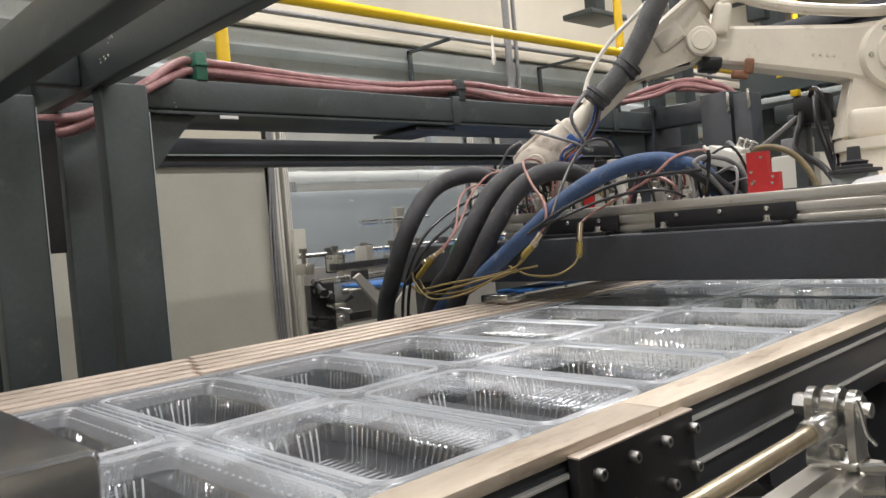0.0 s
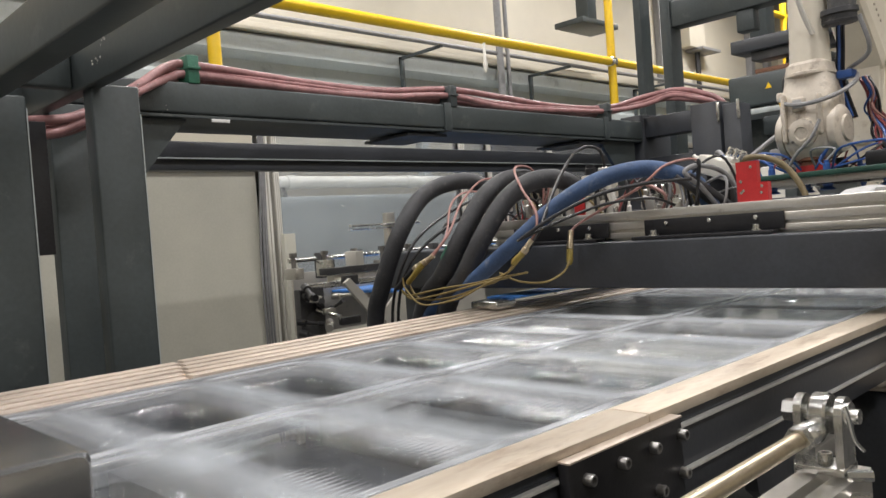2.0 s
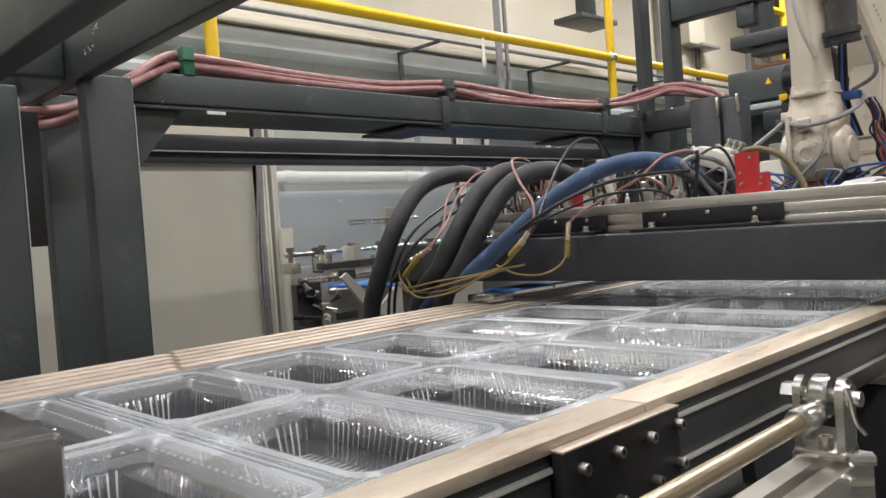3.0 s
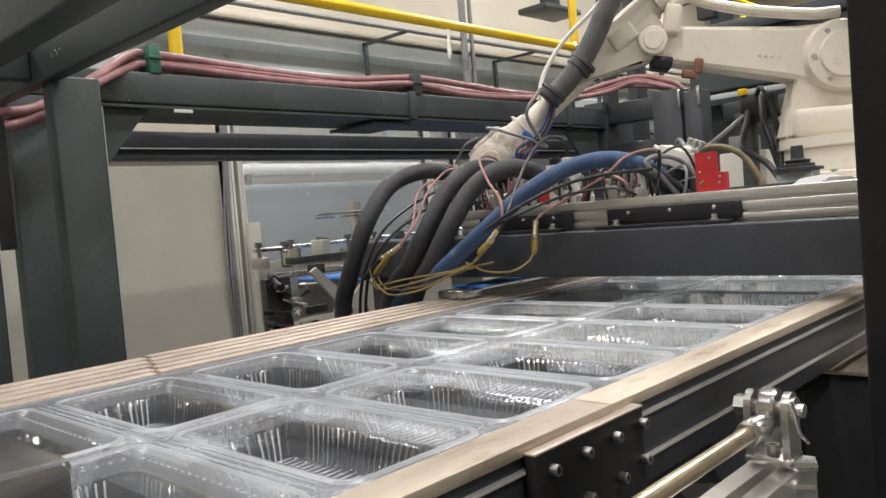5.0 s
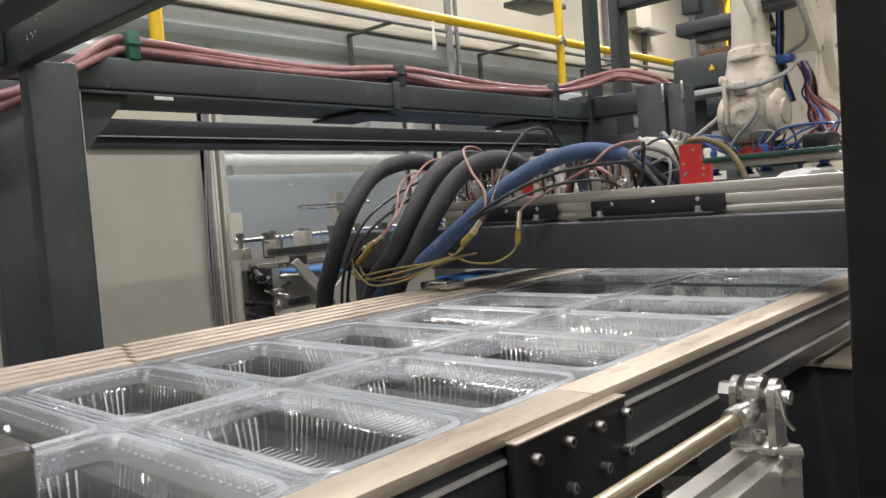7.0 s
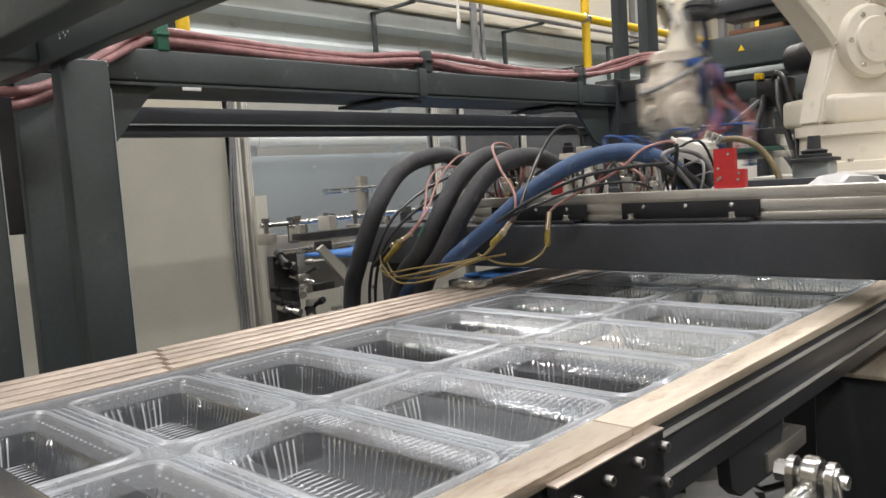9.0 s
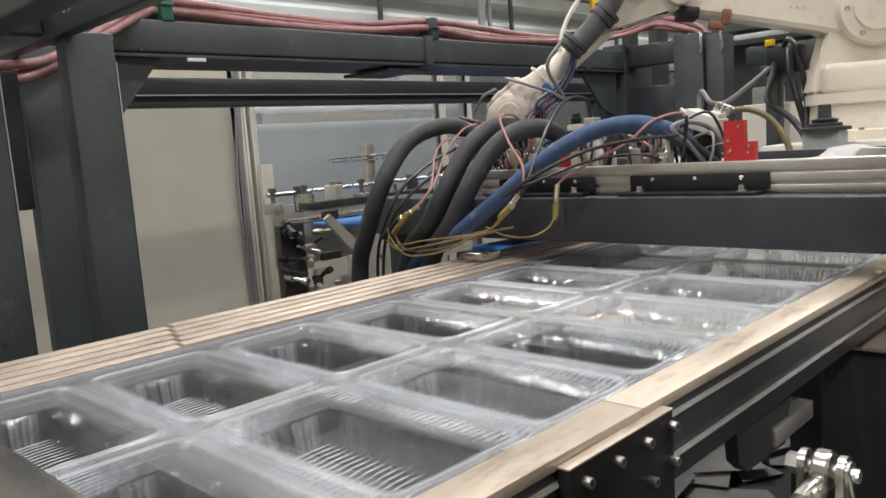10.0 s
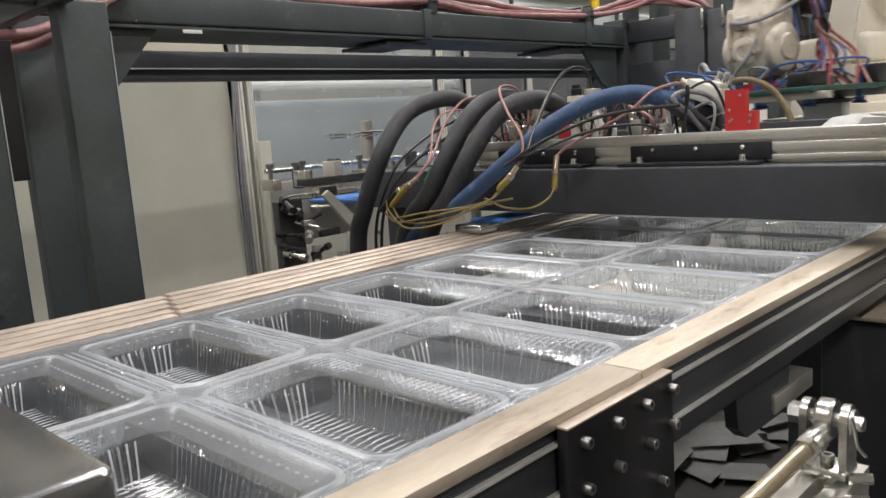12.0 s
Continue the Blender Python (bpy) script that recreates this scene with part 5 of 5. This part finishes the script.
    part("motor", turned(B(), V(-0.02, 0.16, SZ), (0, -1, 0), [(0, 0.075), (0.06, 0.075), (0.065, 0.06), (0.16, 0.06), (0.17, 0.05)], 24), M_BLACKSTEEL, turret, "black servo motor")
    for k in range(6):
        a = math.pi * k / 3
        part("cap_screw", socket_bolt(B(), V(0.095 * math.cos(a), -0.093, SZ + 0.095 * math.sin(a)), (0, 1, 0), 0.009, 0.008), M_STEEL, turret)

    bm = B()
    lps = []
    for u, h, w in ((-0.11, 0.05, 0.045), (-0.10, 0.09, 0.06), (-0.05, 0.112, 0.07), (0.06, 0.108, 0.07), (0.16, 0.090, 0.066), (0.44, 0.072, 0.06), (0.55, 0.066, 0.058), (0.66, 0.052, 0.054), (0.695, 0.03, 0.04)):
        lps.append([V(u, w * a, h * b) for a, b in ((-1, -0.82), (-0.82, -1), (0.82, -1), (1, -0.82), (1, 0.82), (0.82, 1), (-0.82, 1), (-1, 0.82))])
    rings(bm, lps)
    upper = part("upper_arm", bm, M_ROBOT, r, angle=30)
    part("elbow_disc", turned(B(), V(L1, -0.085, 0), (0, 1, 0), [(-0.03, 0.046), (0.0, 0.050), (0.018, 0.050), (0.022, 0.046), (0.023, 0.034), (0.027, 0.032)], 28), M_ROBOT, upper)
    part("stop_lug", vbox(V(0.455, -0.078, -0.100), V(0.487, -0.055, -0.045), 0.008, 3), M_RUST, upper, "rust-brown stop lug")
    part("stop_foot", vbox(V(0.470, -0.074, -0.118), V(0.525, -0.050, -0.088), 0.006, 3), M_RUST, upper)
    part("seam", vbox(V(0.085, -0.0735, -0.10), V(0.092, -0.066, 0.10), 0.001), M_ROBOTDIRTY, upper)
    # Solid black block paints in the shade of the gap under the elbow.
    part("elbow_gap_shade", vbox(V(0.56, -0.064, -0.085), V(0.63, 0.05, -0.045), 0.006), M_BLACKSTEEL, upper, "dark block standing in for the shaded gap below the elbow")
    for k in range(4):
        part("plug", turned(B(), V(0.20 + 0.022 * k, -0.064, -0.02), (0, 1, 0), [(0, 0.005), (0.004, 0.0045)], 8), M_ROBOTDIRTY, upper)
    # balancer link bar above the arm
    part("link_bar", tube(B(), [V(0.02, -0.06, 0.150), V(0.12, -0.06, 0.135), V(0.32, -0.06, 0.135), V(0.46, -0.06, 0.150), V(0.54, -0.06, 0.165), V(0.60, -0.06, 0.12)], 0.020, 10, 6), M_ROBOT, upper, "ivory link bar")
    part("umbilical", tube(B(), [V(-0.14, -0.13, 0.10), V(-0.02, -0.15, 0.17), V(0.10, -0.14, 0.26), V(0.24, -0.12, 0.42)], 0.032, 14, 10, 0.05), M_HOSEBLK, upper, "black corrugated cable hose")
    part("link_lug", vbox(V(0.55, -0.085, 0.03), V(0.61, -0.035, 0.14), 0.015, 3), M_ROBOT, upper)

    # forearm: x runs from elbow to wrist, its tube lies above the elbow's axle
    def axis(u):
        return 0.100 * (1 - u / L2)

    bm = B()
    lps = []
    for u, h, w in ((-0.10, 0.040, 0.05), (-0.09, 0.058, 0.064), (0.0, 0.066, 0.070), (0.09, 0.066, 0.070), (0.15, 0.056, 0.066), (0.19, 0.050, 0.056), (0.42, 0.046, 0.056), (0.55, 0.046, 0.062), (0.62, 0.046, 0.064), (0.66, 0.040, 0.056)):
        lps.append([V(u, w * math.cos(k * math.pi / 10), axis(u) + h * math.sin(k * math.pi / 10)) for k in range(20)])
    rings(bm, lps)
    fore = part("forearm", bm, M_ROBOT, r, angle=40)
    for dy in (-0.045, 0.045):
        z0 = axis(-0.09)
        part("axis_motor", turned(B(), V(-0.085, dy, z0), (-1, 0, 0.16), [(0, 0.046), (0.05, 0.046), (0.055, 0.036), (0.20, 0.036), (0.205, 0.042), (0.225, 0.042), (0.23, 0.03)], 20), M_ROBOT, fore)
    # elbow casting: a tapering web between the tube and the axle
    bm = prism(B(), [(-0.06, -0.035), (0.0, -0.055), (0.06, -0.045), (0.20, 0.020), (0.30, 0.030), (0.30, 0.075), (0.10, 0.140), (-0.08, 0.150)], V(0, 0.055, 0), (1, 0, 0), (0, 0, 1), -0.118)
    bmesh.ops.bevel(bm, geom=list(bm.edges), offset=0.010, segments=2, affect="EDGES")
    part("elbow_casting", bm, M_ROBOT, fore, angle=50)
    part("casting_cap", vbox(V(0.02, -0.080, 0.045), V(0.12, -0.055, 0.115), 0.012, 3), M_ROBOT, fore)
    part("casting_line", vbox(V(0.035, -0.0830, 0.055), V(0.105, -0.0795, 0.060), 0.001), M_ROBOTDIRTY, fore)
    part("gap_plate", vbox(V(-0.24, -0.012, 0.07), V(-0.09, 0.012, 0.13), 0.006), M_BLACKSTEEL, fore, "dark bracket between the motors")
    part("motor_plug", tube(B(), [V(-0.30, -0.05, 0.12), V(-0.33, -0.05, 0.16), V(-0.28, -0.08, 0.20), V(-0.10, -0.09, 0.19)], 0.022, 10, 6), M_HOSEBLK, fore)
    part("dress_hose", tube(B(), [V(-0.30, -0.13, 0.37), V(-0.10, -0.135, 0.28), V(0.06, -0.13, 0.19), V(0.17, -0.115, 0.125), V(0.28, -0.105, 0.075), V(0.40, -0.10, 0.045)], 0.037, 18, 14, 0.04), M_DRESS, fore, "dusty grey corrugated dress hose")
    for u in (0.24, 0.385):
        part("hose_cuff", turned(B(), V(u, -0.098, axis(u) + 0.018), (1, 0, -0.25), [(-0.010, 0.042), (-0.008, 0.050), (0.006, 0.052), (0.008, 0.046), (0.024, 0.046), (0.026, 0.050), (0.034, 0.048), (0.036, 0.042)], 24), M_HOSEBLK, fore, "black hose cuff")
        part("cuff_arm", vbox(V(u, -0.098, axis(u) - 0.01), V(u + 0.022, -0.03, axis(u) + 0.02), 0.003), M_BLACKSTEEL, fore)
    part("white_tube", tube(B(), [V(-0.05, -0.10, 0.25), V(0.10, -0.06, 0.22), V(0.24, -0.02, 0.20), V(0.36, -0.02, 0.15), V(0.44, -0.03, 0.08)], 0.008, 8, 6), M_WHITEPIPE, fore, "pale bent air tube")
    for k in range(7):
        rb = random.Random(70 + k)
        dy, dz = rb.uniform(-0.012, 0.012), rb.uniform(-0.02, 0.02)
        pts = [V(0.40, -0.09 + dy, 0.035 + dz), V(0.46, -0.07 + dy, -0.02 + dz), V(0.56, -0.06 + dy, dz - 0.055), V(0.67, -0.09 + dy, dz - 0.07)]
        part("bundle_tube", tube(B(), pts, 0.0045, 6, 5), (M_BLUECABLE, M_BLKCABLE, M_BLKCABLE, M_REDCABLE, M_BLKCABLE, M_GREYCABLE, M_BLUECABLE)[k], fore)
    # wrist: hangs straight down, local z up
    bm = B()
    lps = []
    for zc, ha, hb in ((0.165, 0.045, 0.060), (0.155, 0.056, 0.078), (0.115, 0.062, 0.084), (0.085, 0.066, 0.090), (0.060, 0.080, 0.100), (0.010, 0.084, 0.102), (-0.050, 0.088, 0.098), (-0.090, 0.080, 0.090), (-0.118, 0.060, 0.074), (-0.132, 0.038, 0.050)):
        lp = []
        for k in range(32):
            c, q = math.cos(k * math.pi / 16), math.sin(k * math.pi / 16)
            lp.append(V(math.copysign(abs(c) ** 0.55, c) * ha * 0.9, math.copysign(abs(q) ** 0.55, q) * hb * 0.8, zc))
        lps.append(lp)
    rings(bm, lps)
    wrist = part("wrist", bm, M_ROBOTDIRTY, r, "grimy ivory wrist housing", angle=32)
    for sg in (-1, 1):
        part("joint_cover", turned(B(), V(0.0, sg * 0.066, -0.045), (0, -sg, 0), [(0, 0.072), (0.018, 0.070), (0.026, 0.060), (0.028, 0.040), (0.034, 0.036)], 28), M_ROBOTDIRTY, wrist)
    part("front_frame", vbox(V(0.068, -0.012, 0.015), V(0.086, 0.028, 0.055), 0.005, 3), M_ROBOTDIRTY, wrist)
    # Flat grey slab, no hollow: its darker colour paints the recess shade.
    part("front_recess_shade", vbox(V(0.084, -0.005, 0.022), V(0.0875, 0.021, 0.048), 0.001), M_CARD, wrist, "grey slab painting the shade of a square recess")
    part("front_rib", vbox(V(0.066, 0.044, -0.075), V(0.088, 0.058, 0.070), 0.007, 3), M_ROBOTDIRTY, wrist)
    part("front_rib", vbox(V(0.066, -0.058, -0.060), V(0.084, -0.044, 0.060), 0.007, 3), M_ROBOTDIRTY, wrist)
    part("front_boss", turned(B(), V(0.068, 0.0, -0.050), (1, 0, -0.15), [(0, 0.044), (0.014, 0.042), (0.020, 0.034), (0.021, 0.020), (0.018, 0.018)], 26), M_ROBOTDIRTY, wrist)
    part("collar", turned(B(), V(0, 0, 0.118), (0, 0, 1), [(0, 0.058), (0.004, 0.072), (0.012, 0.072), (0.016, 0.058)], 28), M_ROBOTDIRTY, wrist)
    part("side_lug", vbox(V(-0.03, 0.072, 0.055), V(0.04, 0.092, 0.085), 0.007, 3), M_ROBOTDIRTY, wrist)
    for k in range(6):
        a = math.pi * k / 3 + 0.3
        part("cover_screw", socket_bolt(B(), V(0.083, 0.037 * math.cos(a), -0.050 + 0.037 * math.sin(a)), (1, 0, 0), 0.0045, 0.005), M_BOLT, wrist)
    part("blue_plug", vbox(V(-0.05, -0.115, 0.10), V(-0.01, -0.068, 0.125), 0.006), M_BLUECABLE, wrist, "blue cable plug")
    part("flange_ring", turned(B(), V(0, 0, -0.118), (0, 0, -1), [(-0.02, 0.05), (0.012, 0.05), (0.014, 0.04), (0.03, 0.04)], 24), M_RUST, wrist, "rusty tool flange")
    loop = [(0.104 * math.cos(q), 0.104 * math.sin(q) - 0.022, 0.085 - 0.055 * math.cos(q)) for q in (radians(200 - 32 * k) for k in range(12))]
    part("tool_cable", tube(B(), [V(*p) for p in loop] + [V(0.02, -0.175, 0.16), V(0.05, -0.165, 0.26)], 0.0065, 8, 6), M_GREYCABLE, wrist, "grey looped cable")
    part("tool_cable", tube(B(), [V(0.10, -0.060, -0.02), V(0.115, -0.040, -0.07), V(0.11, 0.005, -0.11), V(0.10, 0.040, -0.150)], 0.005, 8, 7), M_GREYCABLE, wrist, "grey looped cable")
    for k in range(16):
        rnd = random.Random(40 + k)
        a0 = V(-0.07 + rnd.uniform(-0.03, 0.03), -0.125 + rnd.uniform(-0.015, 0.015), 0.10)
        m = (M_REDCABLE, M_BLUECABLE, M_BLKCABLE, M_REDCABLE, M_PINKCABLE, M_REDCABLE, M_BLUECABLE, M_BLKCABLE)[k % 8]
        pts = [a0, a0 + Vector((0.0, 0.02, -0.05)), V(rnd.uniform(-0.13, -0.05), -0.13 + rnd.uniform(-0.03, 0.02), 0.0), V(rnd.uniform(-0.15, -0.03), -0.16 + rnd.uniform(-0.06, 0.03), -0.08), V(rnd.uniform(-0.12, 0.12), -0.17 + rnd.uniform(-0.12, 0.05), -0.172)]
        part("tool_tube", tube(B(), pts, 0.0030 + 0.0010 * (k % 3), 6, 6), m, wrist)
    # gripper
    bm = vbox(V(-0.20, -0.30, -0.185), V(0.20, 0.30, -0.170), 0.003)
    grip = part("gripper", bm, M_GRIP, r, "tray gripper plate with suction cups and air tubes")
    part("tool_plate", turned(B(), V(0, 0, -0.146), (0, 0, -1), [(0, 0.055), (0.024, 0.055)], 20), M_RED, grip, "red tool plate")
    for sx in (-0.17, 0.17):
        part("frame_bar", vbox(V(sx - 0.015, -0.33, -0.205), V(sx + 0.015, 0.33, -0.185), 0.002), M_ALU, grip)
    rnd = random.Random(3)
    for i in range(4):
        for j in range(2):
            gx, gy = -0.12 + 0.24 * j, -0.24 + 0.16 * i
            part("suction_cup", turned(B(), V(gx, gy, -0.185), (0, 0, -1), [(0, 0.008), (0.02, 0.008), (0.022, 0.016), (0.03, 0.012), (0.038, 0.022), (0.04, 0.018)], 14), M_BLUECABLE, grip, "blue suction cup")
            part("elbow_fitting", turned(B(), V(gx, gy, -0.170), (0, 0, 1), [(0, 0.010), (0.02, 0.010), (0.022, 0.007), (0.03, 0.007)], 10), M_BLUECABLE, grip)
            pts = [V(gx, gy, -0.142), V(gx * 0.9, gy + rnd.uniform(-0.05, 0.05), -0.11 + rnd.uniform(0, 0.02)), V(gx * 0.5 + 0.03, gy * 0.6 + rnd.uniform(-0.03, 0.03), -0.12 + rnd.uniform(0, 0.03)), V(0.04, gy * 0.25, -0.165)]
            part("air_tube", tube(B(), pts, 0.0036, 6, 6), (M_BLUECABLE, M_BLUECABLE, M_GREYCABLE)[(i + j) % 3], grip, "thin air tube")
            pts = [V(gx, gy, -0.16), V(gx * 0.7, gy + rnd.uniform(-0.08, 0.08), -0.135), V(gx * 0.2 + rnd.uniform(-0.05, 0.05), gy * 0.8, -0.125 + rnd.uniform(0, 0.03)), V(rnd.uniform(-0.08, 0.08), gy * 0.3, -0.16)]
            part("air_tube", tube(B(), pts, 0.003, 6, 6), (M_BLUECABLE, M_REDCABLE, M_BLKCABLE)[(i + 2 * j) % 3], grip, "thin air tube")
    part("sensor_box", vbox(V(-0.19, -0.29, -0.170), V(-0.13, -0.22, -0.115), 0.006), M_BLACKSTEEL, grip, "dark valve box")
    part("sensor_box", vbox(V(0.08, -0.27, -0.170), V(0.17, -0.20, -0.130), 0.006), M_BLACKSTEEL, grip, "dark valve box")
    # cables at the foot of the robot
    for p, rr, m in (([(-1.16, 3.10, 1.60), (-1.13, 3.05, 1.60), (-1.10, 2.98, 1.50), (-1.06, 2.95, 1.38), (-1.02, 2.92, 1.28)], 0.012, M_BLKCABLE), ([(-1.20, 3.10, 1.56), (-1.17, 3.0, 1.50), (-1.15, 2.9, 1.40), (-1.05, 2.85, 1.33), (-0.98, 2.80, 1.255)], 0.012, M_BLKCABLE), ([(-1.20, 3.08, 1.54), (-1.25, 2.98, 1.47), (-1.31, 2.90, 1.41), (-1.37, 2.90, 1.415), (-1.42, 2.94, 1.46), (-1.445, 2.96, 1.44), (-1.43, 2.93, 1.33), (-1.40, 2.85, 1.15)], 0.009, M_GREYCABLE), ([(-1.16, 3.08, 1.60), (-1.11, 3.0, 1.62), (-1.06, 2.95, 1.56), (-1.03, 2.94, 1.40), (-1.02, 2.90, 1.255)], 0.010, M_BLKCABLE)):
        solo("robot_cable", tube(B(), p, rr, 10, 7), m, "thick cable leading to the robot foot", "cable", at=p[0], group="robot cables")
    s = thing("cable_stand", "dark steel stand with a cable outlet beside the robot", "cable stand", (-1.3, 3.15, 0))
    part("arm", box(B(), (-1.26, 3.10, 1.50), (-1.10, 3.18, 1.545), 0.004), M_FRAME, s)
    part("column", box(B(), (-1.24, 3.10, 0), (-1.19, 3.16, 1.50), 0.004), M_FRAME, s)
    part("outlet", box(B(), (-1.22, 3.06, 1.50), (-1.10, 3.16, 1.61), 0.01), M_BLACKSTEEL, s)
    part("rear_arm", box(B(), (-1.85, 4.38, 1.64), (-1.15, 4.46, 1.74), 0.004), M_FRAME, s)
    part("rear_leg", box(B(), (-1.30, 4.39, 0), (-1.22, 4.45, 1.64), 0.004), M_FRAME, s)
    part("rear_link", box(B(), (-1.24, 3.18, 1.50), (-1.19, 4.40, 1.545), 0.004), M_FRAME, s)
    part("marker", box(B(), (-1.22, 3.05, 1.61), (-1.19, 3.08, 1.635), 0.003), M_YELLOW, s, "small yellow marker")
    return turret, upper, fore, wrist, grip


# ---- build ----
hall()
sheet = tray_sheet()
conveyor()
guard_hood()
steel_frame()
red_hoses()
wall_side()
yellow_rail()
wall_services()
outfeed()
crossbeam()
red_block()
hoses()
rod_end()
floor_clutter()
robot_parts = robot()

# ---- moving things ----
REST_A = Vector((-1.83, 2.30, 1.45))   # wrist over the press
REST_B = Vector((-0.87, 2.45, 1.490))  # wrist over the stacking table
STARTS = (0.0, 5.43, 10.85)
SWING = [(0.0, 0, 0), (0.40, 0, 0), (0.5, 0.04, 0), (0.6, 0.14, 0.025), (0.7, 0.30, 0.04), (0.8, 0.46, 0.045), (0.9, 0.60, 0.04), (1.0, 0.75, 0.03), (1.1, 0.89, 0.02), (1.2, 0.965, 0.01), (1.35, 0.99, 0),
         (2.4, 0.99, 0), (2.5, 0.99, -0.03), (2.62, 1, -0.085), (3.0, 1, -0.085), (3.1, 1, -0.05), (3.22, 1, 0.005), (3.33, 0.94, 0.02), (3.43, 0.81, 0.03), (3.53, 0.67, 0.035), (3.63, 0.53, 0.035), (3.73, 0.41, 0.035), (3.83, 0.28, 0.03), (3.93, 0.17, 0.025), (4.03, 0.08, 0.015), (4.18, 0, 0)]
STEPS = [(1.83, 2.29), (4.55, 4.98), (7.28, 7.72), (9.97, 10.45)]
STEP_LEN = 3 * PITCH_Y


def robot_pose(w, lean):
    """Two-link arm, elbow up: poses of turret, upper arm, forearm, wrist and gripper for a wrist place."""
    d = w - RB
    j1 = math.atan2(d.y, d.x)
    rr, h = math.hypot(d.x, d.y), d.z - SZ
    D = min(math.hypot(rr, h), L1 + L2 - 1e-4)
    base = math.atan2(h, rr)
    a = math.acos((L1 * L1 + D * D - L2 * L2) / (2 * L1 * D))
    b = math.acos((L1 * L1 + L2 * L2 - D * D) / (2 * L1 * L2))
    a1 = base + a
    a2 = a1 + b - math.pi
    turn = Matrix.Rotation(j1, 4, "Z")
    S = Vector((0, 0, SZ))
    E = S + turn @ Vector((L1 * math.cos(a1), 0, L1 * math.sin(a1)))
    tip = Matrix.Translation(d) @ turn @ Matrix.Rotation(-(math.pi / 2 + a2) * lean, 4, "Y")
    return (turn, Matrix.Translation(S) @ turn @ Matrix.Rotation(-a1, 4, "Y"), Matrix.Translation(E) @ turn @ Matrix.Rotation(-a2, 4, "Y"), tip, Matrix.Translation(d) @ turn)


def motions():
    times = []
    for c in STARTS:
        for p, u, lift in SWING:
            t = c + p
            if t < 12.0:
                times.append((t, u, lift))
    times.append((12.0, 0.87, 0.02))
    rows = [(t, robot_pose(REST_A.lerp(REST_B, u) + Vector((0, 0, lift)), max(0, 0.85 - 2.2 * u))) for t, u, lift in times]
    for k, ob in enumerate(robot_parts):
        walk(ob, [(t, ms[k]) for t, ms in rows])
    keys, y = [(0.0, 0.0)], 0.0
    for a, b in STEPS:
        keys += [(a, y), ((a + b) / 2, y + STEP_LEN / 2), (b, y + STEP_LEN)]
        y += STEP_LEN
    keys.append((12.0, y))
    walk(sheet, [(t, pose(0, v, SHEET_Z)) for t, v in keys])


motions()
